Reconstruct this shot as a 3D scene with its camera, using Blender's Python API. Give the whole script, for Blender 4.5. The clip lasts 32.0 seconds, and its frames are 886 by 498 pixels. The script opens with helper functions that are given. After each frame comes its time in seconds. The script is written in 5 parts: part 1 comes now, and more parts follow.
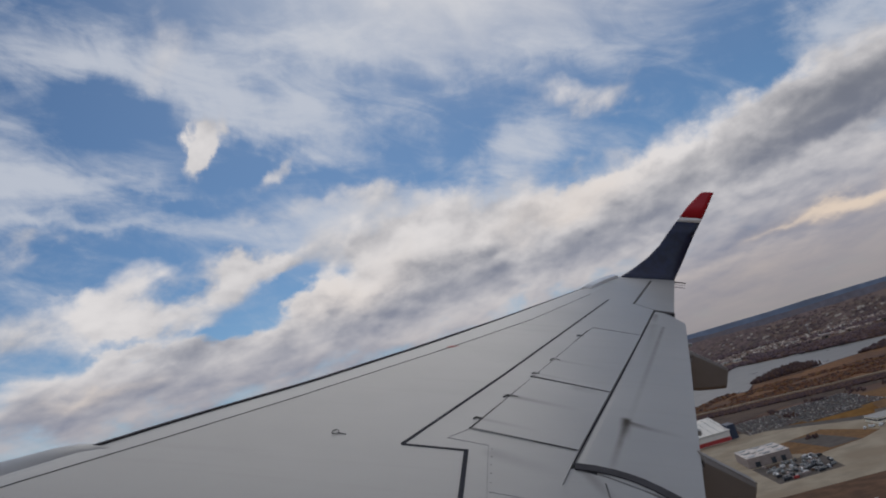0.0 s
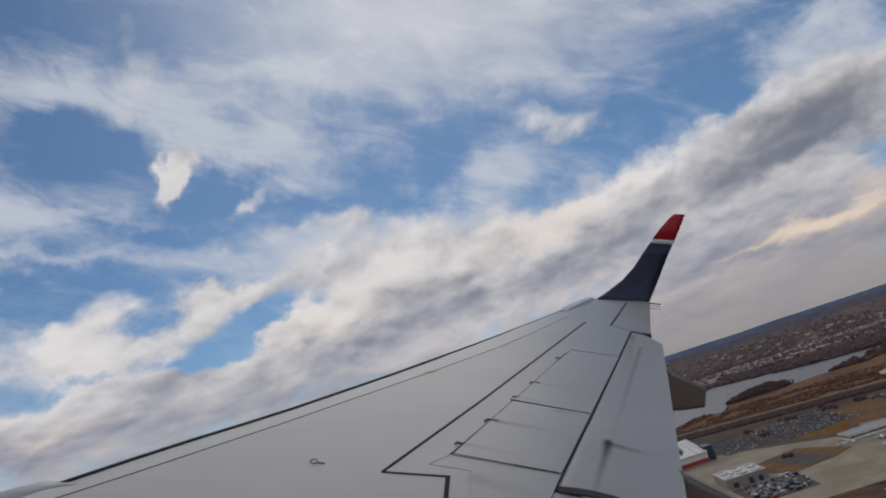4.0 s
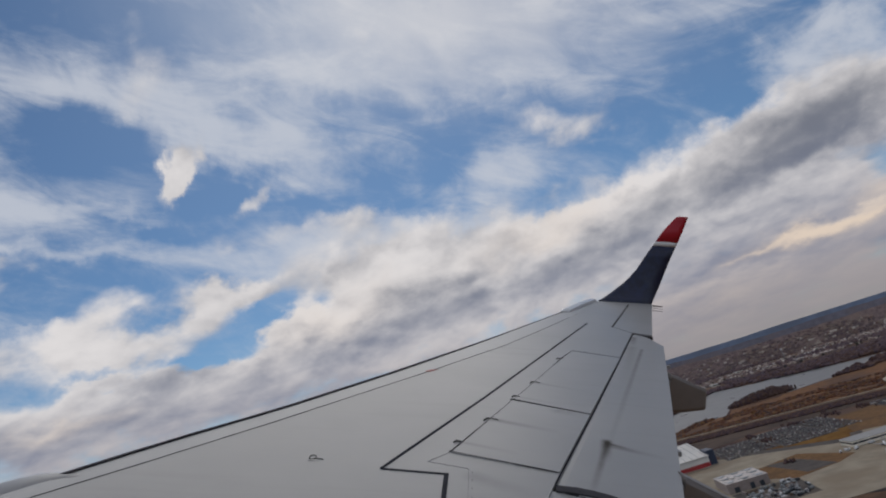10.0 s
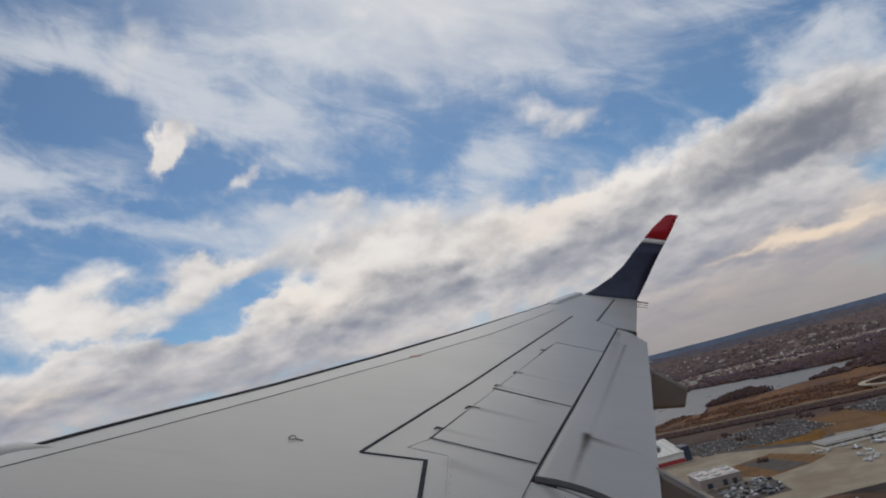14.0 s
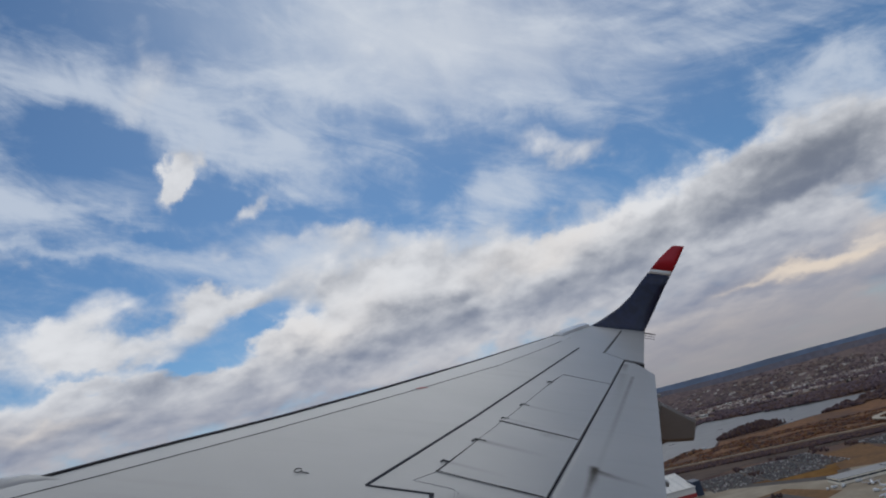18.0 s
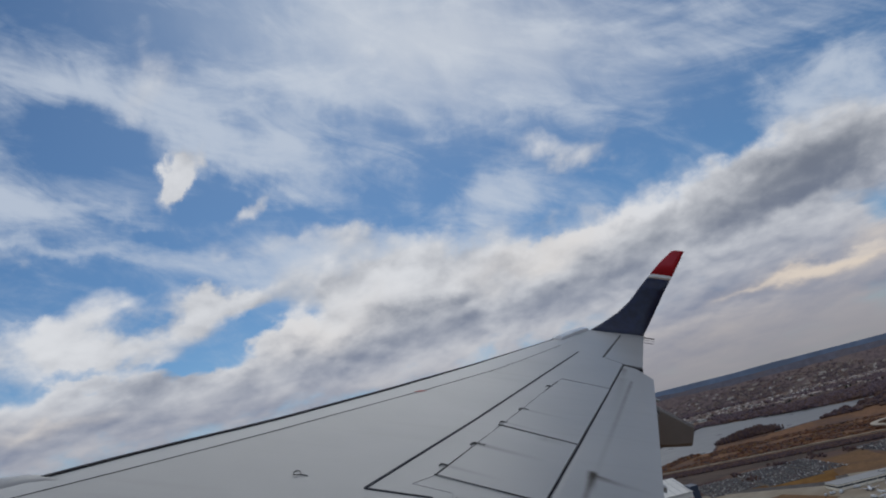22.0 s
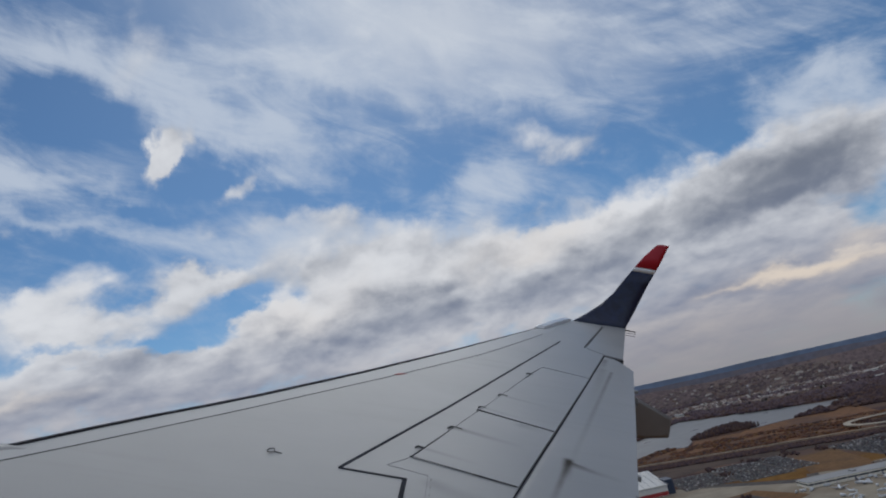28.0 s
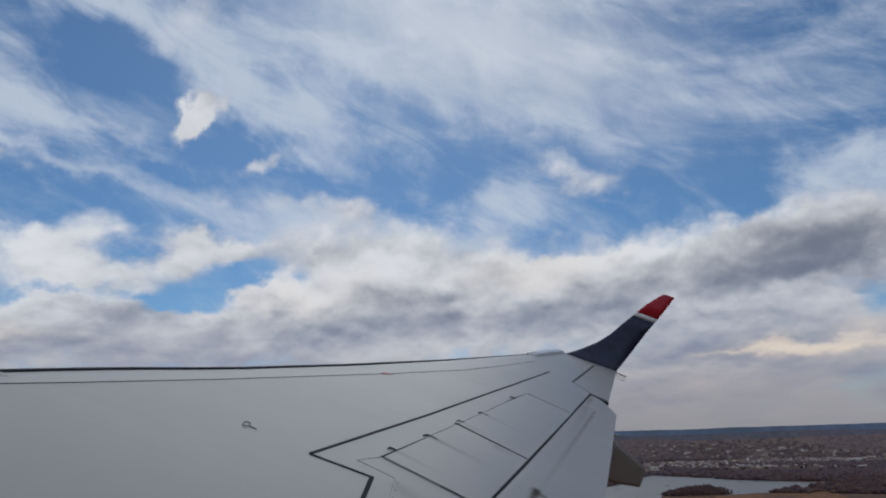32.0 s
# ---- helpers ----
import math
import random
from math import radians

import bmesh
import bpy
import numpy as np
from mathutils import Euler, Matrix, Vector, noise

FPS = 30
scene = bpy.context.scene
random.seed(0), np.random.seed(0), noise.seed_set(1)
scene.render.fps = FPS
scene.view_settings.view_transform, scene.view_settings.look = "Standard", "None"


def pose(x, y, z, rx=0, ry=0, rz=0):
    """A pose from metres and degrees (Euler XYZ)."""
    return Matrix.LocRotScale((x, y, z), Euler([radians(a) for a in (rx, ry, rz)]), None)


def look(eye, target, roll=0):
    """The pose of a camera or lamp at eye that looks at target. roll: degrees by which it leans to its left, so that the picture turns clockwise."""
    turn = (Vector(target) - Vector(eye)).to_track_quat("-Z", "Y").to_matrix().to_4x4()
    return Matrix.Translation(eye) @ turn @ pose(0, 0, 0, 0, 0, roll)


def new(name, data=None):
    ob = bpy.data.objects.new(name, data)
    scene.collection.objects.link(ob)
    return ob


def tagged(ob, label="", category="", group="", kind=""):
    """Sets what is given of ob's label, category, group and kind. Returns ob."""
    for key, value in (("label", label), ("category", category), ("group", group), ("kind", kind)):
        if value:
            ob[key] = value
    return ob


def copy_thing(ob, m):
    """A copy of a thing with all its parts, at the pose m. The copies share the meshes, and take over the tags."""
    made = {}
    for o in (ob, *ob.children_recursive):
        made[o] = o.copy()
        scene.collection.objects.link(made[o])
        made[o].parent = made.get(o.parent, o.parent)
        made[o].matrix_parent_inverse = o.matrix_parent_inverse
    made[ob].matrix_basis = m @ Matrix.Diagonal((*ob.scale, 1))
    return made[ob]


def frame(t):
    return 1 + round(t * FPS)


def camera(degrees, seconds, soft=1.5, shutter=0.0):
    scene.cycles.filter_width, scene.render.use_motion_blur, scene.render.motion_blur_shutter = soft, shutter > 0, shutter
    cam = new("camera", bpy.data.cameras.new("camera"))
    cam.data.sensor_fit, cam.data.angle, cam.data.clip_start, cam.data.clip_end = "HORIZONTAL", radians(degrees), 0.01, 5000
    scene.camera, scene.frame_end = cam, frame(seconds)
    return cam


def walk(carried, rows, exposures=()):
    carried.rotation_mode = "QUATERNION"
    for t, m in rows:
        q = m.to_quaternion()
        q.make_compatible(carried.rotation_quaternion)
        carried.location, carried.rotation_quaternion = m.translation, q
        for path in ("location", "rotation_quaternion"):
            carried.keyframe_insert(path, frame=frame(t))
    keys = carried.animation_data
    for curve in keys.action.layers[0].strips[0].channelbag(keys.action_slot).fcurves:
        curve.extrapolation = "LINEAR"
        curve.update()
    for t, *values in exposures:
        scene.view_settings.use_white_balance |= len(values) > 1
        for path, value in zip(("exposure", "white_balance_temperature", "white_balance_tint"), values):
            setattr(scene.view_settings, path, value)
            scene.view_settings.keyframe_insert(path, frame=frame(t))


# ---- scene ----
# the flight path: seconds, place, turn
cam = camera(69.30, 32.0, soft=2.0)
PATH = [
    (0, -473.977, -45.065, 195.025, 103.952, 16.225, 11.561), (0.5, -473.974, -45.053, 195.031, 104.577, 16.488, 11.755),
    (1, -473.976, -45.045, 195.029, 104.272, 15.959, 11.397), (1.5, -473.979, -45.035, 195.027, 104.050, 16.508, 11.365),
    (2, -473.995, -45.030, 195.015, 103.574, 15.557, 10.166), (2.5, -473.999, -45.031, 195.017, 104.424, 16.793, 10.168),
    (4.5, -473.997, -45.051, 195.013, 105.788, 17.678, 9.590), (5, -473.992, -45.053, 195.014, 105.202, 17.092, 9.562),
    (5.5, -473.987, -45.054, 195.021, 104.517, 17.012, 9.869), (6, -473.985, -45.051, 195.028, 104.352, 16.641, 9.800),
    (6.5, -473.992, -45.042, 195.011, 103.865, 16.627, 9.611), (7, -473.989, -45.035, 195.000, 104.057, 16.496, 9.431),
    (7.5, -473.986, -45.031, 194.998, 104.102, 16.398, 9.223), (8, -473.997, -45.040, 194.999, 104.830, 17.040, 9.485),
    (8.5, -473.996, -45.047, 194.998, 105.775, 16.845, 9.625), (9, -473.990, -45.054, 195.002, 107.010, 17.709, 10.269),
    (9.5, -473.995, -45.054, 194.996, 107.472, 17.100, 10.027), (10, -473.991, -45.051, 194.995, 105.822, 16.911, 9.702),
    (10.5, -473.994, -45.044, 194.993, 104.691, 16.171, 9.380), (11, -473.996, -45.035, 194.992, 104.298, 16.383, 9.260),
    (11.5, -473.999, -45.026, 194.992, 104.253, 15.066, 8.787), (12, -473.998, -45.016, 194.993, 102.901, 15.096, 8.587),
    (12.5, -474.005, -45.011, 194.995, 101.585, 14.055, 8.049), (13, -474.000, -45.000, 195.000, 101.389, 13.770, 7.745),
    (13.5, -473.997, -45.009, 195.002, 102.479, 13.653, 7.676), (14, -474.001, -45.023, 195.002, 104.155, 14.523, 7.939),
    (14.5, -474.003, -45.034, 195.003, 106.150, 14.410, 8.012), (16.5, -473.995, -45.052, 195.003, 106.274, 13.888, 7.864),
    (17, -473.996, -45.054, 195.007, 106.082, 13.802, 8.230), (17.5, -473.997, -45.056, 195.004, 106.697, 13.942, 8.398),
    (18, -473.995, -45.059, 194.999, 107.046, 14.390, 8.509), (18.5, -473.998, -45.058, 194.998, 107.052, 13.655, 8.343),
    (19, -473.995, -45.049, 195.001, 106.882, 14.199, 8.463), (19.5, -473.997, -45.065, 195.005, 107.347, 14.392, 8.566),
    (20, -473.997, -45.069, 195.001, 107.938, 14.134, 8.427), (20.5, -474.001, -45.075, 194.997, 108.232, 14.111, 8.330),
    (21, -474.001, -45.072, 194.999, 107.873, 14.317, 8.391), (21.5, -473.996, -45.069, 195.003, 107.203, 14.107, 8.477),
    (22, -473.997, -45.071, 195.007, 107.201, 13.911, 8.322), (22.5, -473.993, -45.069, 195.013, 107.036, 13.625, 8.277),
    (23, -473.995, -45.067, 195.011, 107.004, 13.752, 8.083), (23.5, -474.002, -45.064, 195.009, 106.420, 12.945, 7.857),
    (24, -474.001, -45.059, 195.016, 105.521, 12.792, 7.909), (24.5, -474.006, -45.055, 195.010, 104.963, 12.762, 7.855),
    (26.5, -474.001, -45.014, 194.989, 103.553, 12.527, 7.386), (27, -474.001, -45.019, 194.991, 104.135, 12.475, 7.137),
    (27.5, -473.997, -45.023, 194.989, 105.096, 12.605, 6.994), (28, -473.990, -45.023, 194.982, 105.681, 12.088, 6.547),
    (28.5, -473.981, -45.025, 194.995, 105.062, 10.937, 6.197), (29, -473.983, -45.033, 194.995, 105.268, 11.731, 6.478),
    (29.5, -473.985, -45.044, 194.989, 107.163, 11.932, 6.413), (30, -473.989, -45.050, 194.986, 107.708, 11.698, 6.244),
    (30.5, -473.992, -45.048, 194.981, 107.344, 10.931, 6.473), (31, -473.992, -45.041, 194.979, 107.040, 11.624, 6.918),
    (31.5, -473.995, -45.040, 194.973, 107.086, 11.458, 6.864), (32, -473.995, -45.038, 194.971, 106.290, 1.749, 4.364),
]
EXPOSURES = [(0, -0.14, 6400, 12), (11, -0.14, 6400, 12), (12.5, -0.02, 6600, 10), (13.5, 0.02, 6600, 10),
             (17, -0.05, 6050, 9), (24, -0.16, 6000, 9), (32, -0.14, 5950, 9)]
walk(cam, [(row[0], pose(*row[1:])) for row in PATH], EXPOSURES)

# ---- world, sun, exposure ----
SUN_AZ, SUN_EL = radians(-12), radians(43)
world = bpy.data.worlds.new("sky")
scene.world = world
world.use_nodes = True
WT = world.node_tree
WT.nodes.clear()


def sock(tree, value, target):
    if isinstance(value, (int, float)):
        target.default_value = value
    elif isinstance(value, tuple):
        target.default_value = value
    else:
        tree.links.new(value, target)


def calc(tree, op, a, b=0.0, c=0.0, clamp=False):
    node = tree.nodes.new("ShaderNodeMath")
    node.operation, node.use_clamp = op, clamp
    for n, v in enumerate((a, b, c)):
        sock(tree, v, node.inputs[n])
    return node.outputs[0]


def ramp01(tree, value, low, high, smooth=True):
    node = tree.nodes.new("ShaderNodeMapRange")
    node.interpolation_type = "SMOOTHSTEP" if smooth else "LINEAR"
    sock(tree, value, node.inputs["Value"])
    node.inputs["From Min"].default_value, node.inputs["From Max"].default_value = low, high
    return node.outputs["Result"]


def mixed(tree, fac, a, b):
    node = tree.nodes.new("ShaderNodeMix")
    node.data_type = "RGBA"
    sock(tree, fac, node.inputs[0])
    sock(tree, a, node.inputs[6])
    sock(tree, b, node.inputs[7])
    return node.outputs[2]


def noised(tree, vector, scale, detail=5.0, rough=0.55, warp=0.0):
    node = tree.nodes.new("ShaderNodeTexNoise")
    node.inputs["Scale"].default_value, node.inputs["Detail"].default_value = scale, detail
    node.inputs["Roughness"].default_value, node.inputs["Distortion"].default_value = rough, warp
    if vector is not None:
        tree.links.new(vector, node.inputs["Vector"])
    return node.outputs["Fac"]


def build_sky():
    t = WT
    coord = t.nodes.new("ShaderNodeTexCoord").outputs["Generated"]
    sep = t.nodes.new("ShaderNodeSeparateXYZ")
    t.links.new(coord, sep.inputs[0])
    dx, dy, dz = sep.outputs
    az = calc(t, "MULTIPLY", calc(t, "ARCTAN2", dx, dy), 57.2958)
    el = calc(t, "MULTIPLY", calc(t, "ARCSINE", dz), 57.2958)
    # stereographic chart of the sky round SKY_AZ
    ahead = calc(t, "ADD", calc(t, "MULTIPLY", dx, math.sin(SKY_AZ)), calc(t, "MULTIPLY", dy, math.cos(SKY_AZ)))
    aside = calc(t, "SUBTRACT", calc(t, "MULTIPLY", dx, math.cos(SKY_AZ)), calc(t, "MULTIPLY", dy, math.sin(SKY_AZ)))
    scale = calc(t, "DIVIDE", 100.0, calc(t, "MAXIMUM", calc(t, "ADD", ahead, 1.0), 0.05))
    u, v = calc(t, "MULTIPLY", aside, scale), calc(t, "MULTIPLY", dz, scale)
    # clouds crowd together towards the horizon
    high = calc(t, "MULTIPLY", calc(t, "LOGARITHM", calc(t, "ADD", calc(t, "DIVIDE", calc(t, "MAXIMUM", el, -3.0), 12.0), 1.0), 2.71828), 3.0)
    wide = calc(t, "DIVIDE", az, 10.0)

    def layer(sx, sy, lift, seed, scale, detail, rough, warp):
        c = t.nodes.new("ShaderNodeCombineXYZ")
        sock(t, calc(t, "MULTIPLY", wide, sx), c.inputs[0])
        sock(t, calc(t, "MULTIPLY", calc(t, "ADD", high, lift), sy), c.inputs[1])
        c.inputs[2].default_value = seed
        return noised(t, c.outputs[0], scale, detail, rough, warp)

    def streaks_along(lean, long, short, seed, detail, rough, warp, lift=0.0):
        c, s = math.cos(radians(lean)), math.sin(radians(lean))
        p = calc(t, "DIVIDE", calc(t, "ADD", calc(t, "MULTIPLY", u, c), calc(t, "MULTIPLY", v, s)), long)
        q = calc(t, "ADD", calc(t, "DIVIDE", calc(t, "SUBTRACT", calc(t, "MULTIPLY", v, c), calc(t, "MULTIPLY", u, s)), short), lift)
        k = t.nodes.new("ShaderNodeCombineXYZ")
        sock(t, p, k.inputs[0])
        sock(t, q, k.inputs[1])
        k.inputs[2].default_value = seed
        return noised(t, k.outputs[0], 1.0, detail, rough, warp)

    # ragged outlines, smoother near the land
    rag = calc(t, "ADD", calc(t, "MULTIPLY", ramp01(t, el, 1.0, 11.0), 0.75), 0.25)
    bent_u = calc(t, "ADD", u, calc(t, "MULTIPLY", calc(t, "SUBTRACT", layer(1.0, 1.0, 0.0, 21.0, 2.2, 5.0, 0.55, 0.0), 0.5), calc(t, "MULTIPLY", rag, 8.0)))
    bent_v = calc(t, "ADD", v, calc(t, "MULTIPLY", calc(t, "SUBTRACT", layer(1.0, 1.0, 0.0, 33.0, 2.2, 5.0, 0.55, 0.0), 0.5), calc(t, "MULTIPLY", rag, 5.5)))

    def blob(a, e, wa, we, lean, gain):
        c, s = math.cos(radians(lean)), math.sin(radians(lean))
        da, de = calc(t, "SUBTRACT", bent_u, float(a)), calc(t, "SUBTRACT", bent_v, float(e))
        p = calc(t, "ADD", calc(t, "MULTIPLY", da, c / wa), calc(t, "MULTIPLY", de, s / wa))
        q = calc(t, "SUBTRACT", calc(t, "MULTIPLY", de, c / we), calc(t, "MULTIPLY", da, s / we))
        d2 = calc(t, "ADD", calc(t, "MULTIPLY", p, p), calc(t, "MULTIPLY", q, q))
        return calc(t, "MULTIPLY", calc(t, "EXPONENT", calc(t, "MULTIPLY", d2, -1.0)), float(gain))

    def total(rows):
        s = None
        for row in rows:
            b = blob(*row)
            s = b if s is None else calc(t, "ADD", s, b)
        return s

    def billow(lift):
        c = t.nodes.new("ShaderNodeCombineXYZ")
        sock(t, calc(t, "ADD", wide, calc(t, "MULTIPLY", layer(1.0, 1.0, 0.0, 61.0, 3.0, 4.0, 0.5, 0.0), 0.4)), c.inputs[0])
        sock(t, calc(t, "ADD", calc(t, "ADD", high, lift), calc(t, "MULTIPLY", layer(1.0, 1.0, 0.0, 67.0, 3.0, 4.0, 0.5, 0.0), 0.4)), c.inputs[1])
        node = t.nodes.new("ShaderNodeTexVoronoi")
        node.feature = "SMOOTH_F1"
        node.inputs["Scale"].default_value, node.inputs["Detail"].default_value = 2.6, 1.0
        node.inputs["Roughness"].default_value, node.inputs["Smoothness"].default_value = 0.45, 0.8
        t.links.new(c.outputs[0], node.inputs["Vector"])
        return node.outputs["Distance"]

    big = layer(0.66, 1.1, 0.0, 3.1, 1.4, 7.0, 0.50, 0.3)
    big_up = layer(0.66, 1.1, 0.13, 3.1, 1.5, 5.0, 0.5, 0.3)
    fine = layer(0.85, 1.1, 0.0, 7.7, 3.4, 7.0, 0.52, 0.4)
    fine_up = layer(0.85, 1.1, 0.06, 7.7, 3.4, 5.0, 0.5, 0.4)
    heap, heap_up = streaks_along(4, 4.6, 2.7, 41.0, 7.0, 0.5, 0.25), streaks_along(4, 4.6, 2.7, 41.0, 5.0, 0.48, 0.25, 0.22)
    dens = calc(t, "ADD", calc(t, "ADD", calc(t, "MULTIPLY", big, 0.48), calc(t, "MULTIPLY", fine, 0.22)), calc(t, "MULTIPLY", heap, 0.30))
    # away from the picture of the banks the cloud is even
    ahead_part = ramp01(t, ahead, 0.1, 0.6)
    shape = calc(t, "ADD", calc(t, "ADD", total(SKY_GAPS), total(SKY_PUFFS)), total(SKY_BANKS))
    near_land = calc(t, "SUBTRACT", 1.0, ramp01(t, el, 1.0, 8.0))
    shape = calc(t, "ADD", shape, calc(t, "MULTIPLY", near_land, 0.3))
    shape = calc(t, "MULTIPLY", calc(t, "SUBTRACT", shape, 0.20), ahead_part)
    dens = calc(t, "ADD", dens, shape)
    heads = billow(0.0)
    dens = calc(t, "ADD", dens, calc(t, "MULTIPLY", calc(t, "SUBTRACT", 0.66, heads), 0.09))
    cover = ramp01(t, dens, 0.38, 0.66)
    # high thin cloud in streaks
    wisp = calc(t, "ADD", calc(t, "MULTIPLY", streaks_along(-12, 16.0, 5.5, 12.3, 8.0, 0.6, 0.5), 0.62), calc(t, "MULTIPLY", streaks_along(-32, 7.0, 3.0, 18.3, 7.0, 0.62, 0.8), 0.38))
    veil = calc(t, "MULTIPLY", ramp01(t, calc(t, "ADD", calc(t, "MULTIPLY", wisp, 1.8), calc(t, "ADD", total(SKY_VEIL), total(SKY_CLEAR))), 0.74, 1.34), 0.85)
    # tops catch the sun, thick parts and undersides are grey
    relief = calc(t, "ADD", calc(t, "MULTIPLY", calc(t, "SUBTRACT", big, big_up), 1.7), calc(t, "ADD", calc(t, "MULTIPLY", calc(t, "SUBTRACT", fine, fine_up), 0.5), calc(t, "MULTIPLY", calc(t, "SUBTRACT", heap, heap_up), 1.0)))
    thick = ramp01(t, dens, 0.58, 0.95)
    shade = calc(t, "ADD", calc(t, "MULTIPLY", thick, 0.16), calc(t, "MULTIPLY", relief, -1.0))
    shade = calc(t, "ADD", shade, calc(t, "MULTIPLY", calc(t, "SUBTRACT", fine, 0.5), -0.4))
    bulge = calc(t, "MULTIPLY", calc(t, "SUBTRACT", heads, billow(0.10)), calc(t, "MULTIPLY", ramp01(t, el, 2.0, 9.0), 0.75))
    shade = calc(t, "ADD", shade, bulge)
    streak = layer(0.26, 1.1, 0.0, 51.0, 2.4, 5.0, 0.5, 0.5)
    streaks = calc(t, "MULTIPLY", calc(t, "SUBTRACT", streak, 0.5), calc(t, "MULTIPLY", calc(t, "SUBTRACT", 1.0, ramp01(t, el, 4.0, 14.0)), 1.4))
    shade = calc(t, "ADD", shade, streaks)
    drawn = calc(t, "MULTIPLY", calc(t, "ADD", total(SKY_SHADE), total(SKY_LIT)), 0.8)
    shade = ramp01(t, calc(t, "ADD", shade, calc(t, "ADD", drawn, 0.12)), -0.6, 1.6)
    low = ramp01(t, el, 3.0, 11.0)
    white = mixed(t, low, (0.47, 0.435, 0.435, 1), (0.80, 0.775, 0.755, 1))
    white = mixed(t, calc(t, "MINIMUM", total(SKY_WARM), 0.9), white, (0.82, 0.68, 0.54, 1))
    grey = mixed(t, ramp01(t, el, 5.0, 15.0), (0.180, 0.212, 0.305, 1), (0.190, 0.205, 0.245, 1))
    cloud = mixed(t, shade, white, grey)
    sky = t.nodes.new("ShaderNodeTexSky")
    sky.sky_type, sky.sun_disc = "NISHITA", False
    sky.sun_elevation, sky.sun_rotation = SUN_EL, SUN_AZ
    sky.air_density, sky.dust_density, sky.ozone_density = 1.0, 0.2, 3.0
    blue = t.nodes.new("ShaderNodeVectorMath")
    blue.operation = "MULTIPLY"
    t.links.new(sky.outputs[0], blue.inputs[0])
    blue.inputs[1].default_value = (0.048, 0.060, 0.066)
    picture = mixed(t, veil, blue.outputs[0], (0.60, 0.635, 0.69, 1))
    picture = mixed(t, cover, picture, cloud)
    # thin bright cloud in front of the sun
    glow = blob(3.9, 31.1, 14.4, 5.1, -16, 1)
    picture = mixed(t, calc(t, "MULTIPLY", glow, 0.7), picture, (0.80, 0.79, 0.775, 1))
    haze = calc(t, "MULTIPLY", calc(t, "SUBTRACT", 1.0, ramp01(t, el, -1.0, 6.0)), 0.8)
    picture = mixed(t, haze, picture, (0.315, 0.290, 0.290, 1))
    below = ramp01(t, dz, -0.012, -0.004)
    picture = mixed(t, below, (0.10, 0.085, 0.07, 1), picture)
    bg = t.nodes.new("ShaderNodeBackground")
    t.links.new(picture, bg.inputs[0])
    bg.inputs[1].default_value = SKY_STRENGTH
    out = t.nodes.new("ShaderNodeOutputWorld")
    t.links.new(bg.outputs[0], out.inputs[0])


SKY_STRENGTH, SKY_AZ = 1.0, radians(-5)
# banks of cloud: across, up, half-lengths, lean, amount
SKY_BANKS = [
    (-27.7, 13.3, 9.1, 3.3, -3, 0.36), (-17.3, 14.4, 5.1, 1.4, 7, 0.32), (-16.6, 7.8, 18.2, 3.0, 2, 0.4), (-7.4, 10.1, 7.5, 2.7, 6, 0.42), (1.7, 9.8, 9.7, 3.6, 5, 0.42),
    (10.0, 10.3, 8.4, 3.5, 10, 0.42), (21.0, 11.1, 8.1, 3.9, 9, 0.45), (29.1, 12.6, 6.5, 3.7, 2, 0.5), (29.2, 6.2, 6.4, 2.4, 1, 0.35), (19.0, 4.2, 11.0, 2.5, 1, 0.35),
]
# smaller clouds
SKY_PUFFS = [
    (12.9, 19.6, 5.1, 1.8, -10, 0.22), (-18.9, 24.1, 1.5, 0.8, 39, 0.5), (-17.0, 25.7, 1.9, 1.0, 25, 0.42), (-12.2, 21.6, 2.6, 0.9, 18, 0.24), (-8.3, 17.6, 8.9, 1.5, -8, 0.25),
    (-5.5, 14.1, 8.0, 1.8, -2, 0.26), (-29.2, 20.3, 2.9, 1.2, 13, 0.25), (-30.3, 8.1, 7.9, 2.0, 0, 0.35),
]
# holes in the banks
SKY_GAPS = [
    (-14.9, 11.9, 2.5, 1.1, 13, -0.32), (-23.1, 13.9, 2.7, 1.1, 10, -0.3), (-19.8, 10.2, 3.6, 0.7, 0, -0.3), (-23.5, 19.1, 7.5, 1.1, -16, -0.34), (-29.0, 16.1, 2.1, 0.6, 1, -0.2),
    (-27.4, 10.7, 2.9, 0.5, -1, -0.2), (-0.7, 18.6, 5.4, 2.0, -24, -0.18), (22.7, 18.0, 3.7, 2.5, 1, -0.25), (10.5, 13.8, 2.6, 0.7, -6, -0.12), (-24.2, 27.5, 5.6, 2.5, -24, -0.1),
]
# grey undersides
SKY_SHADE = [
    (-23.4, 8.1, 10.4, 1.6, 1, 0.6), (-9.0, 7.9, 6.6, 1.3, 4, 0.5), (0.3, 8.0, 5.7, 1.2, 4, 0.25), (14.0, 8.8, 5.8, 1.4, 9, 0.55), (23.4, 11.6, 7.4, 2.6, 7, 0.95),
    (30.7, 13.3, 5.1, 2.6, 4, 0.9), (28.5, 7.7, 4.3, 1.0, 1, 0.5), (-25.4, 11.6, 4.6, 0.8, -1, 0.4), (-15.8, 5.4, 10.6, 1.3, 1, 0.6), (19.4, 5.4, 9.6, 0.9, 2, 0.5),
    (7.9, 9.3, 6.0, 1.2, 5, 0.4),
]
